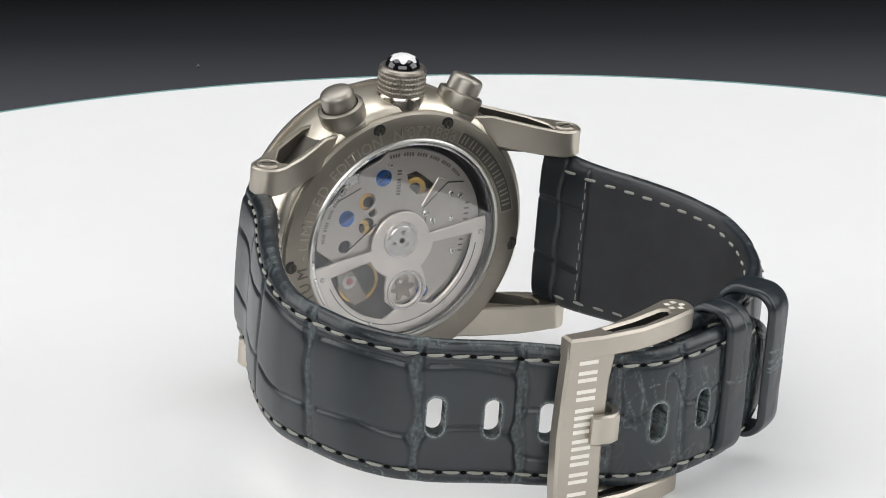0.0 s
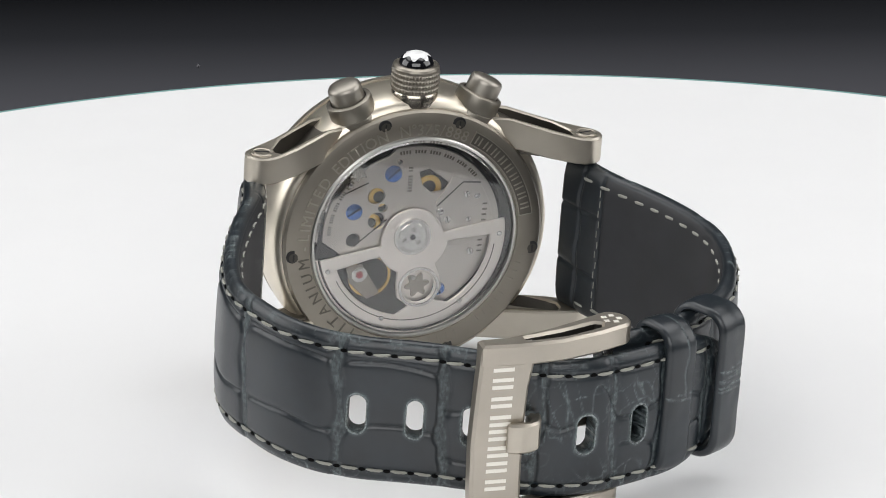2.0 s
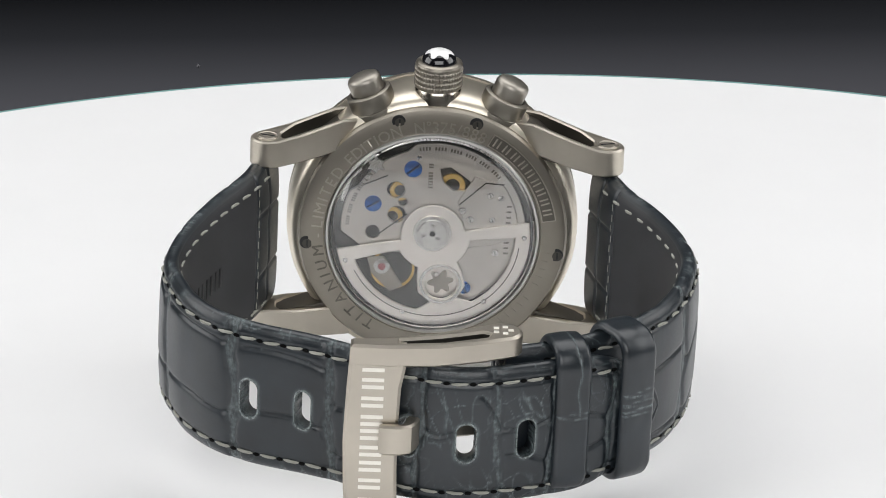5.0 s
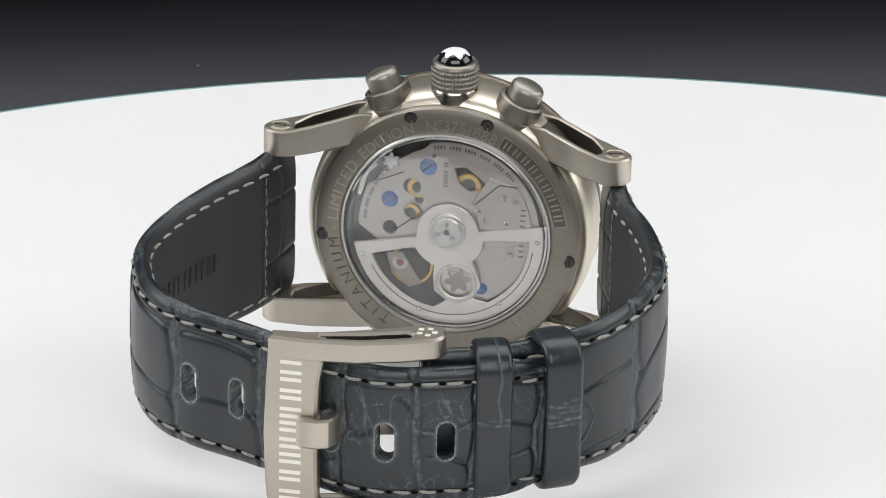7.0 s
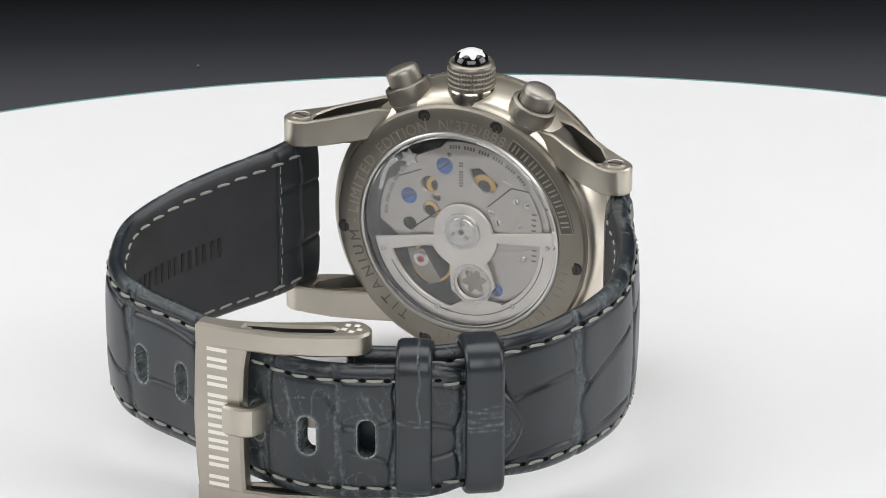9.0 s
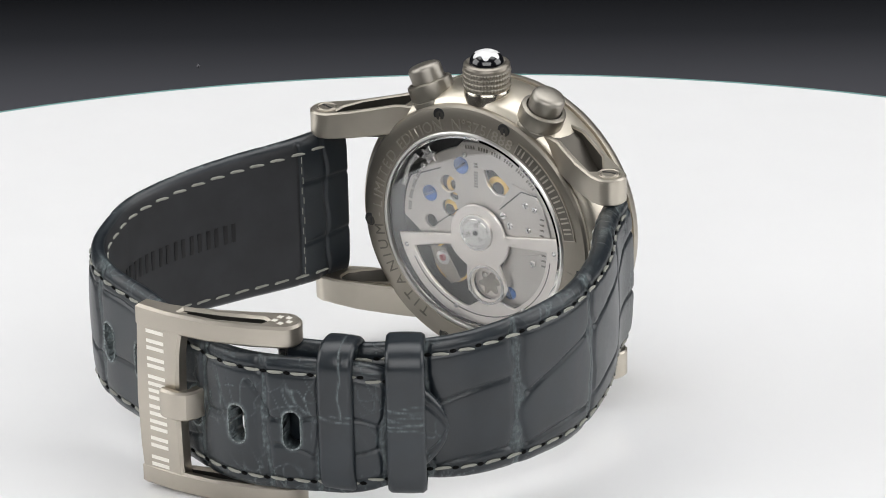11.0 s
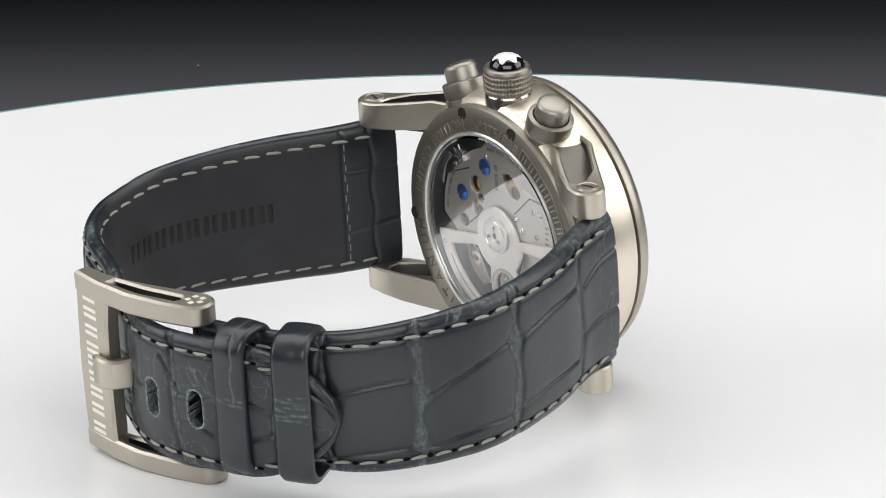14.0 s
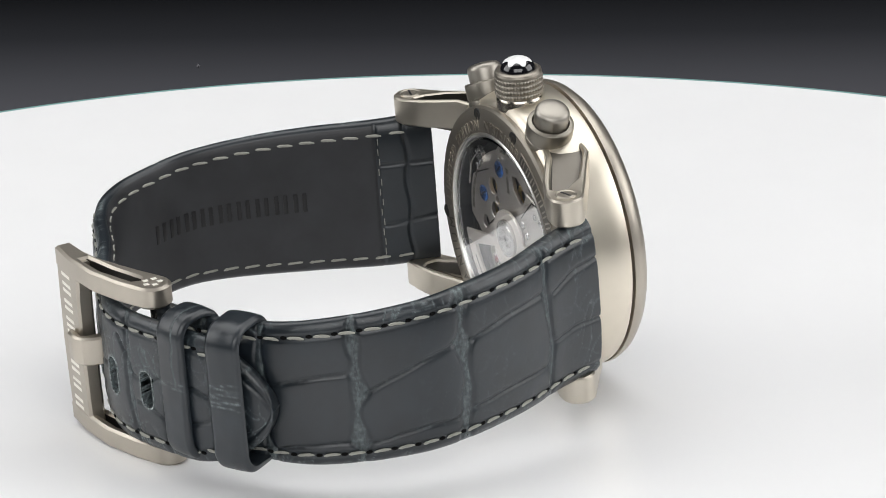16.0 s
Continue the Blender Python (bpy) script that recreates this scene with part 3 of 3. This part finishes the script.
def build_strap(points, half_width, thick, sag, holes, flip, name, label, seed, line_end, columns, seams, worn_from):
    """A padded strap along a path in plan; flip turns its grain side outward.
    columns: (run, lean, half width) of the creases across it; seams: (run, height, run, height) of the lines between them."""
    step = 0.22
    path = spline([(x, y, 0) for x, y in points], step)
    n = len(path)
    run = [0.0]
    for a, b in zip(path, path[1:]):
        run.append(run[-1] + (b - a).length)
    length = run[-1]
    normals = []
    for k in range(n):
        t = strap_frame(path, k)
        normals.append(Vector((t.y, -t.x, 0)) * flip)
    m = 100
    vs = [math.sin(math.pi / 2 * (-1 + 2 * j / m)) * 0.35 + (-1 + 2 * j / m) * 0.65 for j in range(m + 1)]

    def relief(u, v, w):
        """Depth and paleness of the grain's creases at run u and height v."""
        depth, pale = 0.0, 0.0
        fine = noise.noise(Vector((u * 1.7, v * 1.7, seed + 7)))
        wob = noise.noise(Vector((u * 0.22, v * 0.22, seed)))
        edge = w - abs(v)
        # lines that run along the strap, from crease to crease
        flare = 0.0
        for u0, v0, u1, v1 in seams:
            if u0 - 1.5 < u < u1 + 1.5:
                f = min(1.0, max(0.0, (u - u0) / (u1 - u0)))
                bow = 0.55 * math.sin(math.pi * f) * (1 if v0 > v1 else -1)
                d = abs(v - v0 - (v1 - v0) * f - bow - 0.3 * wob)
                out = max(0.0, u0 - u, u - u1)
                d = math.hypot(d, out)
                depth += 0.34 * math.exp(-((d / 0.24) ** 2)) + 0.10 * math.exp(-((d / 0.7) ** 2))
                pale += 0.55 * max(0.0, fine - 0.05) * math.exp(-((d / 0.3) ** 2))
                ends = min(abs(u - u0), abs(u - u1))
                flare = max(flare, math.exp(-(((abs(v - v0) if u < (u0 + u1) / 2 else abs(v - v1)) / 1.3) ** 2)) * math.exp(-((ends / 2.0) ** 2)))
        # creases across the strap: a fibrous channel between two rounded lips
        near = 99.0
        for s0, lean, half in columns:
            line = s0 + lean * v + 0.22 * math.sin(v * 0.45 + s0) + 0.25 * wob
            d = abs(u - line)
            near = min(near, d)
            if d < 4:
                wide = half * (0.8 + 0.35 * math.sin(v * 0.8 + 2 * s0) + 0.9 * flare) + 0.1 * fine
                over = max(0.0, d - wide)
                depth += 0.30 * math.exp(-((over / 0.32) ** 2)) + 0.10 * math.exp(-((over / 0.9) ** 2)) + 0.05 * fine * math.exp(-((over / 0.3) ** 2))
                depth -= 0.10 * math.exp(-((d / max(0.12, 0.6 * wide)) ** 4))
                pale += (0.42 + 0.5 * fine) * math.exp(-((d / max(0.15, wide)) ** 6))
        # fine wrinkles over the rolled top edge, the lug's end and the worn tail
        worn = max(1.0 * math.exp(-((edge / 1.8) ** 4)), 0.8 * math.exp(-((u / 5.5) ** 2)), worn_from(u))
        if worn > 0.03:
            net = noise.noise(Vector((u * 0.45 + 0.16 * v, v * 0.16, seed + 21)))
            fan = noise.noise(Vector((u * 0.16 - 0.2 * v, v * 0.16 + 0.1 * u, seed + 33)))
            patch = min(1.0, max(0.0, 0.5 + 1.6 * noise.noise(Vector((u * 0.09, v * 0.12, seed + 50)))))
            line = max(math.exp(-((net / 0.035) ** 2)), 0.8 * math.exp(-((fan / 0.022) ** 2))) * worn * patch
            depth += 0.13 * line
            pale += 1.1 * line * (0.75 + fine)
        pale += 0.9 * max(0, noise.noise(Vector((u * 0.35, v * 2.2, seed + 3))) - 0.12) * math.exp(-((edge / 1.2) ** 2))
        depth += 0.05 * noise.noise(Vector((u * 0.16, v * 0.16, seed + 11))) + 0.008 * fine
        return depth, min(1.0, max(0.0, pale))

    def slot_gap(u, v):
        best = 99.0
        for s0, zc in holes:
            dv = max(0.0, abs(v - zc) - 1.8)
            best = min(best, math.hypot(u - s0, dv) - 1.42)
        return best

    def slot_push(u, v):
        for s0, zc in holes:
            c = Vector((s0, zc + max(-1.8, min(1.8, v - zc))))
            d = Vector((u, v)) - c
            g = d.length - 1.42
            if -0.30 < g < 0.24 and d.length > 1e-3:
                return tuple(c + d.normalized() * 1.42)
        return u, v

    def at(u):
        k = min(n - 2, max(0, int(u / length * (n - 1))))
        f = u / length * (n - 1) - k
        return path[k].lerp(path[k + 1], f), normals[k].lerp(normals[k + 1], f).normalized()

    verts, crease, uv = [], [], []
    index = {}
    for side in (1, -1):
        for i in range(n):
            for j in range(m + 1):
                u, w = run[i], half_width(run[i], length)
                v = vs[j] * w
                if side == -1 and j in (0, m):
                    index[side, i, j] = index[1, i, j]
                    continue
                u, v = slot_push(u, v)
                pos, nrm = at(u)
                q = abs(v / w) if w > 1e-6 else 1
                full = (1 - min(1, q) ** 7) ** (1 / 2.4)
                if side == 1:
                    depth, pale = relief(u, v, w)
                    st = abs(w - 2.2 - abs(v))
                    depth += 0.24 * math.exp(-((st / 0.45) ** 2))
                    g = slot_gap(u, v)
                    pale = max(pale, 1.0 * math.exp(-((g / 0.3) ** 2)) if g < 5 else 0)
                    h = thick(u, length) * (0.5 + 0.13 * (1 - q * q)) * full - depth * min(1, full * 1.2)
                else:
                    pale = 0.0
                    h = -thick(u, length) * 0.5 * full
                    # the grain leather turned over the end, with its own scale lines
                    if u < 9.0:
                        turn = min(abs(v - 5.2 - 0.05 * u), abs(v + 4.6 + 0.08 * u), abs(u - 4.6 - 0.25 * math.sin(v * 0.7)))
                        h += 0.30 * math.exp(-((turn / 0.3) ** 2)) * full
                    h += 0.30 * math.exp(-(((u - 9.35) / 0.3) ** 2)) * full
                verts.append(tuple((pos + nrm * h + Vector((0, 0, v + sag(u)))) * MM))
                crease.append(pale)
                uv.append((u, v))
                index[side, i, j] = len(verts) - 1
    faces, lining_faces = [], []
    gone = set()
    for i in range(n - 1):
        for j in range(m):
            a = [index[1, i, j], index[1, i + 1, j], index[1, i + 1, j + 1], index[1, i, j + 1]]
            cu, cv = sum(uv[k][0] for k in a) / 4, sum(uv[k][1] for k in a) / 4
            if holes and slot_gap(cu, cv) < -0.02:
                gone.add((i, j))
                continue
            faces.append(a)
            b = [index[-1, i, j], index[-1, i, j + 1], index[-1, i + 1, j + 1], index[-1, i + 1, j]]
            faces.append(list(dict.fromkeys(b)))
    for i, j in gone:
        for di, dj, p, q in ((-1, 0, (i, j), (i, j + 1)), (1, 0, (i + 1, j + 1), (i + 1, j)), (0, -1, (i + 1, j), (i, j)), (0, 1, (i, j + 1), (i + 1, j + 1))):
            if (i + di, j + dj) not in gone:
                faces.append([index[1, p[0], p[1]], index[-1, p[0], p[1]], index[-1, q[0], q[1]], index[1, q[0], q[1]]])
    for i in (0, n - 1):
        for j in range(m):
            q = list(dict.fromkeys([index[1, i, j], index[1, i, j + 1], index[-1, i, j + 1], index[-1, i, j]]))
            if len(q) > 2:
                faces.append(q)
    me = bpy.data.meshes.new(name)
    me.from_pydata(verts, [], faces)
    at_ = me.attributes.new("crease", "FLOAT", "POINT")
    at_.data.foreach_set("value", crease)
    me.materials.append(CROC)
    me.materials.append(LINING)
    bm = bmesh.new()
    bm.from_mesh(me)
    bmesh.ops.recalc_face_normals(bm, faces=bm.faces)
    bm.to_mesh(me)
    bm.free()
    me.polygons.foreach_set("use_smooth", [True] * len(me.polygons))
    inner = {index[-1, i, j] for i in range(n) for j in range(4, m - 3) if run[i] > line_end}
    for p in me.polygons:
        if all(v in inner for v in p.vertices):
            p.material_index = 1
    ob = new(name, me)
    ob.parent = watch
    tagged(ob, label)

    def place(u, v, out, lift):
        """The pose on the strap's outer or lining face."""
        pos, nrm = at(u)
        p2, _ = at(min(length, u + 0.5))
        p1, _ = at(max(0, u - 0.5))
        t = (p2 - p1).normalized()
        w = half_width(u, length)
        q = min(1, abs(v / w))
        full = (1 - q**7) ** (1 / 2.4)
        h = thick(u, length) * ((0.5 + 0.13 * (1 - q * q)) if out > 0 else -0.5) * full + out * lift
        f = Matrix((t, Vector((0, 0, 1)), t.cross(Vector((0, 0, 1))))).transposed().to_4x4()
        return Matrix.Translation(pos + nrm * h + Vector((0, 0, v + sag(u)))) @ f

    return ob, length, place


def build_stitches(strap, length, place, half_width, first, last, step=3.7, lining=True):
    bm = bmesh.new()
    rings = []
    for k in range(7):
        x = -1.28 + 2.56 * k / 6
        r = 0.23 * (1 - abs(x / 1.34) ** 4) ** 0.5 * (1 + 0.10 * math.cos(k * 2.6))
        z = 0.02 - 0.20 * (x / 1.28) ** 2
        rings.append([bm.verts.new((x, r * math.cos(a) * 1.15, z + r * math.sin(a))) for a in (2 * math.pi * i / 8 for i in range(8))])
    for a, b in zip(rings, rings[1:]):
        for i in range(8):
            bm.faces.new((a[i], a[(i + 1) % 8], b[(i + 1) % 8], b[i]))
    bm.faces.new(rings[0])
    bm.faces.new(rings[-1])
    one = None
    count = int((last - first) / step)
    for out in (1, -1) if lining else (1,):
        for side in (-1, 1):
            for k in range(count):
                u = first + step * (k + (0.5 if out < 0 else 0.0))
                v = side * (half_width(u, length) - 2.2)
                m = place(u, v, out, -0.05) @ Matrix.Rotation(radians(3 * side), 4, "Z")
                if one is None:
                    one = part("stitch", bm, THREAD, strap, "pale grey thread stitch")
                    one.matrix_basis = Matrix.Translation(m.translation * MM) @ m.to_3x3().to_4x4()
                else:
                    again(one, m, strap)
                if out > 0:
                    pit_at(place(u + step / 2, v, out, -0.10), strap)


def build_seam(strap, length, place, half_width):
    """A row of fine stitches across the lining near the lugs."""
    w = half_width(9.0, length) - 2.4
    n = int(2 * w / 1.7)
    for k in range(n):
        v = -w + 2 * w * (k + 0.5) / n
        part("seam_stitch", box((0.15, 1.2, 0.14), place(9.0 + 0.16 * math.sin(v * 1.9), v, -1, 0.02), 0.05), THREAD, strap)


PIT = []


def pit_at(m, strap):
    if not PIT:
        # a black dot on the leather paints the shade of a needle hole
        PIT.append(part("stitch_hole_shade", lathe([(0, 0.2), (0.25, 0.16), (0.38, 0), (0.25, -0.1), (0, -0.12)], Matrix.Diagonal((1.45, 0.85, 0.7, 1)), 8), PITBLACK, strap))
        PIT[0].matrix_basis = Matrix.Translation(m.translation * MM) @ m.to_3x3().to_4x4()
    else:
        again(PIT[0], m, strap)


LONG = [(-27.2, 0.6), (-29.9, -8.0), (-34.8, -18), (-38.8, -28), (-40.6, -36), (-40.4, -41), (-39.1, -45.4), (-36.8, -51.0), (-32.7, -55.9), (-27.1, -59.0), (-19.2, -61.7), (-10, -65.7), (-1, -68.8), (6, -69.4), (14.2, -67.5), (21.5, -64.6), (29.6, -59.7), (33.2, -56.3)]
SHORT = [(27.2, 0.6), (29.9, -7.0), (34.6, -16), (37.9, -25.5), (39.1, -33), (38.4, -39), (36.9, -44.4), (33.3, -51.5), (27.5, -56.8), (20, -61.0), (12, -63.6), (8.5, -64.2)]
long_sag = graph((0, 0.0), (10, -0.3), (26, -0.67), (47, -1.15), (54, -1.35), (63, -1.8), (70, -2.25), (82, -2.4), (95, -3.0), (103, -3.0), (110, -2.6), (125, -2.3))
short_sag = graph((0, -0.2), (10, -0.6), (30, -0.4), (45, -0.7), (57, -1.0), (80, -1.6))
long_base = graph((0, 13.0), (10, 12.85), (26, 12.5), (40, 11.6), (47, 11.3), (63, 11.35), (80, 11.3), (95, 10.9), (115, 10.8))
short_width_at = graph((0, 12.95), (5, 12.9), (14, 12.55), (34, 12.4), (43, 12.15), (57, 11.7), (64, 11.1), (80, 10.6))


def long_width(u, length):
    base = long_base(u) + 0.3
    left = length - u
    if left < 16:
        base *= max(0.0, 1 - ((16 - left) / 16) ** 1.8) ** 0.55 * 0.98 + 0.02
    return base


def short_width(u, length):
    return short_width_at(u) + 0.3


def long_thick(u, length):
    return 4.3 - 1.3 * min(1, u / 45) - 0.5 * max(0, (u - length + 10) / 10)


def short_thick(u, length):
    return 4.3 - 1.3 * min(1, u / 55)


def build_keeper(p, half_t, half_z, width, name, label):
    """A leather band round the strap at the pose p, whose x runs along the strap."""
    bm = bmesh.new()
    ring = []
    rr, n = 2.7, 10
    for cx, cy, a0 in ((half_z - rr, half_t - rr, 0), (-half_z + rr, half_t - rr, 90), (-half_z + rr, -half_t + rr, 180), (half_z - rr, -half_t + rr, 270)):
        for k in range(n + 1):
            a = radians(a0 + 90 * k / n)
            ring.append((cx + rr * math.cos(a), cy + rr * math.sin(a), math.cos(a), math.sin(a)))
    fine = []
    for a, b in zip(ring, ring[1:] + ring[:1]):
        d = math.hypot(b[0] - a[0], b[1] - a[1])
        k = max(1, int(d / 0.3))
        for i in range(k):
            fine.append(tuple(a[q] + (b[q] - a[q]) * i / k for q in range(4)))
    sect = [(-width / 2, 0.1), (-width / 2 + 0.05, 0.75), (-width / 2 + 0.45, 1.15)] + [(-width / 2 + 0.45 + (width - 0.9) * k / 22, 1.2 + 0.12 * math.sin(math.pi * k / 22)) for k in range(1, 22)] + [(width / 2 - 0.45, 1.15), (width / 2 - 0.05, 0.75), (width / 2, 0.1), (width / 2 - 0.3, -0.1), (-width / 2 + 0.3, -0.1)]
    def folds(x, y, z):
        """Fine folds across the band's middle, and a few stray ones."""
        wave = 0.35 * noise.noise(Vector((x * 0.35, y * 0.2, half_t))) + 0.08 * x
        if half_t > 3.7:
            lines = ((-0.7, 0.10), (0.2, 0.14), (0.8, 0.10), (1.5, 0.12), (2.4, 0.13), (3.0, 0.08))
        else:
            lines = ((0.6, 0.13), (1.3, 0.08))
        deep = sum(math.exp(-(((y - c - wave * (1 if k % 2 else -0.7)) / w) ** 2)) for k, (c, w) in enumerate(lines))
        side = math.exp(-(((x - 0.8 - 0.2 * math.sin(y)) / 0.14) ** 2)) if half_t < 3.7 and y > 1 else 0.0
        return min(1.0, deep + side) * (0.75 + 0.6 * noise.noise(Vector((x * 0.9, y * 1.5, half_t))))

    rings = []
    for i, (y, z, ny, nz) in enumerate(fine):
        row = []
        for x, o in sect:
            o2 = o - (0.06 * (1 + noise.noise(Vector((x * 0.5, (y + z) * 0.3, half_t))) * 1.5) + 0.16 * folds(x, y, z) if o > 1 else 0)
            row.append(bm.verts.new(p @ Vector((x, y + ny * o2, z + nz * o2))))
        rings.append(row)
    for a, b in zip(rings, rings[1:] + rings[:1]):
        for k in range(len(sect)):
            bm.faces.new((a[k], a[(k + 1) % len(sect)], b[(k + 1) % len(sect)], b[k]))
    ob = part(name, bm, CROC, watch, label, sharp=60)
    layer = ob.data.attributes.new("crease", "FLOAT", "POINT")
    vals = []
    for i, (y, z, ny, nz) in enumerate(fine):
        for x, o in sect:
            vals.append(max(0.0, min(1.0, 1.1 * folds(x, y, z))) if o > 1 else 0.0)
    layer.data.foreach_set("value", vals)
    return ob


# ---- buckle ----
def build_buckle():
    bar = slab([(-12.9, 11.6), (-13.3, 4), (-13.6, -4), (-13.3, -12), (-12.7, -18.4), (-4.8, -18.4), (-5.2, -14), (-5.4, -8), (-5.4, 0), (-5.2, 5), (-4.6, 8.4), (-4.6, 11.6)], 69.6, 72.3,
               Matrix(((1, 0, 0, 0), (0, 0, -1, 0), (0, 1, 0, 0), (0, 0, 0, 1))), 0.45)
    buckle = part("buckle", bar, TITAN, watch, "blasted warm grey titanium pin buckle", sharp=35)
    buckle.location = (0, -0.1 * MM, 0.65 * MM)
    outer = [(-12.9, -72.3), (-7, -72.5), (0, -71.8), (6.5, -69.8)]
    end = arc(2.9, -60, 115, 10, (9.8, -65.2))
    inner = [(4, -64.8), (0, -66.6), (-4.6, -68.4), (-8, -69.2), (-12.9, -69.6)]
    slot = [(-5.5, -70.9), (1, -70.0), (7.4, -67.6), (7.8, -66.3), (6.8, -65.9), (0.5, -68.2), (-5.5, -69.7)]
    for low, high in ((8.4, 11.95), (-18.3, -14.9)):
        # slot walls of each arm get the same painted shade
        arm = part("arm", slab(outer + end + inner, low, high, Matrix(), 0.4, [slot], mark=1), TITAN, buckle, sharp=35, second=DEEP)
        for k in range(5):
            a = 2 * math.pi * k / 5
            part("mark", box((0.8, 0.8, 0.06), Matrix.Translation((9.7 + 1.2 * math.cos(a), -65.2 + 1.2 * math.sin(a), high + 0.01)), 0), PALE, arm)
    tang = [(9, -64.9), (2, -67.0), (-2.0, -69.2), (-2.6, -71.6), (-3.4, -73.0), (-5, -73.75), (-7.6, -73.7), (-8.3, -73.2), (-8.2, -72.35), (-5, -72.35), (-4.4, -71.6), (-4.2, -69.0), (-3.4, -67.4), (2, -65.6), (9, -63.5)]
    part("tang", slab(tang, -5.4, -0.6, Matrix(), 0.35), TITAN, buckle, "flat titanium tang hooked over the frame", sharp=35)
    part("spring_bar", lathe([(0, -18), (0.9, -18), (0.9, 11.4), (0, 11.4)], Matrix.Translation((9.6, -65.0, 0)), 20), STEEL, buckle)
    z = -17.0
    for w in (2.7, 2.6, 2.3, 1.9, 2.1, 1.7, 2.4, 2.4, 2.2):
        for dz in (0.28, w - 0.28):
            part("mark", box((3.3, 0.06, 0.62), Matrix.Translation((-9.4, -72.32, z + dz)), 0.02, 1), PALE, buckle)
        z += w + 0.62


back = build_case()
build_engraving(back)
build_movement()
build_crown()
for side in (-1, 1):
    build_pusher(side)
for sx in (-1, 1):
    for sz in (-1, 1):
        build_lug(sx, sz)

HOLES = [(67.5, -0.25), (76.2, -0.3), (84.7, -0.35), (93.1, -0.45), (101.4, -0.5), (110.1, -0.4)]
strap, length, place_long = build_strap(LONG, long_width, long_thick, long_sag, HOLES, 1, "punched_strap", "dark blue alligator strap end with six oblong holes", 3, 9.3,
    ((14.0, 0.03, 0.35), (31.0, 0.05, 0.4), (47.4, -0.07, 0.5), (64.8, -0.035, 0.7), (80.5, -0.045, 0.6), (94.6, 0.06, 0.35), (105.8, -0.05, 0.4), (114.5, 0.05, 0.4), (124, 0.06, 0.35)),
    ((1, -4.6, 12.8, -3.6), (1, 5.5, 12.8, 4.4), (15, 4.8, 30, 6.6), (15, -4.2, 30, -3.6), (32, 8.4, 46.4, 7.8), (32, -3.6, 46.6, -3.6), (49.4, 7.8, 63.4, 7.6), (49.6, -3.5, 63.8, -3.9), (66.2, 8.1, 79.3, 6.9), (66.2, -2.4, 79.7, -2.7),
     (81, 1.5, 93.5, 3.2), (81, -6.5, 93.5, -5.5), (95.4, 1.0, 99.6, 1.1), (103.4, 7.0, 106.5, 1.5), (107.0, 1.3, 113.5, 2.2), (107.4, -3.0, 113.5, -4.8), (115.5, 2.0, 123, 0.8), (115.5, -4.0, 123, -3.0)),
    lambda u: 0.85 * min(1.0, max(0.0, (u - 86) / 8)))
build_stitches(strap, length, place_long, long_width, 4.0, length - 6)
build_seam(strap, length, place_long, long_width)
for s0, zc in HOLES:
    bm = bmesh.new()
    rings = []
    ring_pts = stadium(3.6 + 2.84, 2.84, 12)
    for k, (a, b) in enumerate(ring_pts):
        m = place_long(s0 + b, zc + a, 1, 0.02)
        c = Vector((b, a)).normalized()
        rings.append([bm.verts.new(m @ Vector((c.x * 0.17 * math.cos(q), c.y * 0.17 * math.cos(q), 0.13 * math.sin(q) + 0.03 * noise.noise(Vector((k * 0.8, q, s0)))))) for q in (2 * math.pi * i / 6 for i in range(6))])
    for p, q in zip(rings, rings[1:] + rings[:1]):
        for i in range(6):
            bm.faces.new((p[i], p[(i + 1) % 6], q[(i + 1) % 6], q[i]))
    part("hole_rim", bm, RIM, strap, "pale cut leather rim")
long_strap, long_length = strap, length
strap, length, place_short = build_strap(SHORT, short_width, short_thick, short_sag, [], -1, "buckle_strap", "dark blue alligator strap end holding the buckle", 8, 9.3,
    ((12.2, 0.02, 0.45), (30.8, 0.0, 0.75), (47.6, 0.0, 0.75), (61.5, 0.02, 0.5), (72, 0.0, 0.4)),
    ((-1, 7.0, 10.8, 4.7), (-1, -3.4, 10.8, -3.5), (13.6, 5.8, 29.4, 4.2), (13.4, -6.7, 29.4, -7.4), (32.2, 4.6, 46.2, -0.2), (32.2, -7.9, 46.2, -8.9), (49.2, 3.4, 60.5, 1.5), (49.2, -8.4, 60.5, -9.2), (63, 2.0, 71, 3.0)),
    lambda u: 0.5 * math.exp(-(((u - 24) / 12) ** 2)) * 0.5)
build_stitches(strap, length, place_short, short_width, 4.0, length - 3)
build_seam(strap, length, place_short, short_width)
# pressed marks in the lining
for k in range(9):
    for du in (-0.75, 0.75):
        part("mark", box((0.75, 3.3, 0.14), place_long(22.6 + 3.25 * k + du, 0.25 - 0.02 * k, -1, 0.03), 0.05), PRESSED, long_strap)


def keeper_pose(x, y, z, angle):
    t = Vector((math.cos(radians(angle)), math.sin(radians(angle)), 0))
    up = Vector((0, 0, 1))
    return Matrix.Translation((x, y, z)) @ Matrix((t, up, t.cross(up))).transposed().to_4x4()


build_keeper(keeper_pose(19.3, -63.8, -0.85, 19.0), 3.5, 11.0, 5.5, "keeper", "narrow dark blue leather keeper loop")
build_keeper(keeper_pose(28.0, -59.5, -0.5, 33.0), 4.0, 11.2, 5.9, "keeper", "sliding dark blue leather keeper loop with pale creases")
build_buckle()


# ---- what turns ----
def motions():
    rows = [t / 2 for t in range(33)]
    walk(watch, [(t, turned(t) @ WATCH_REST) for t in rows])
    walk(turntable, [(t, turned(t)) for t in rows])


motions()
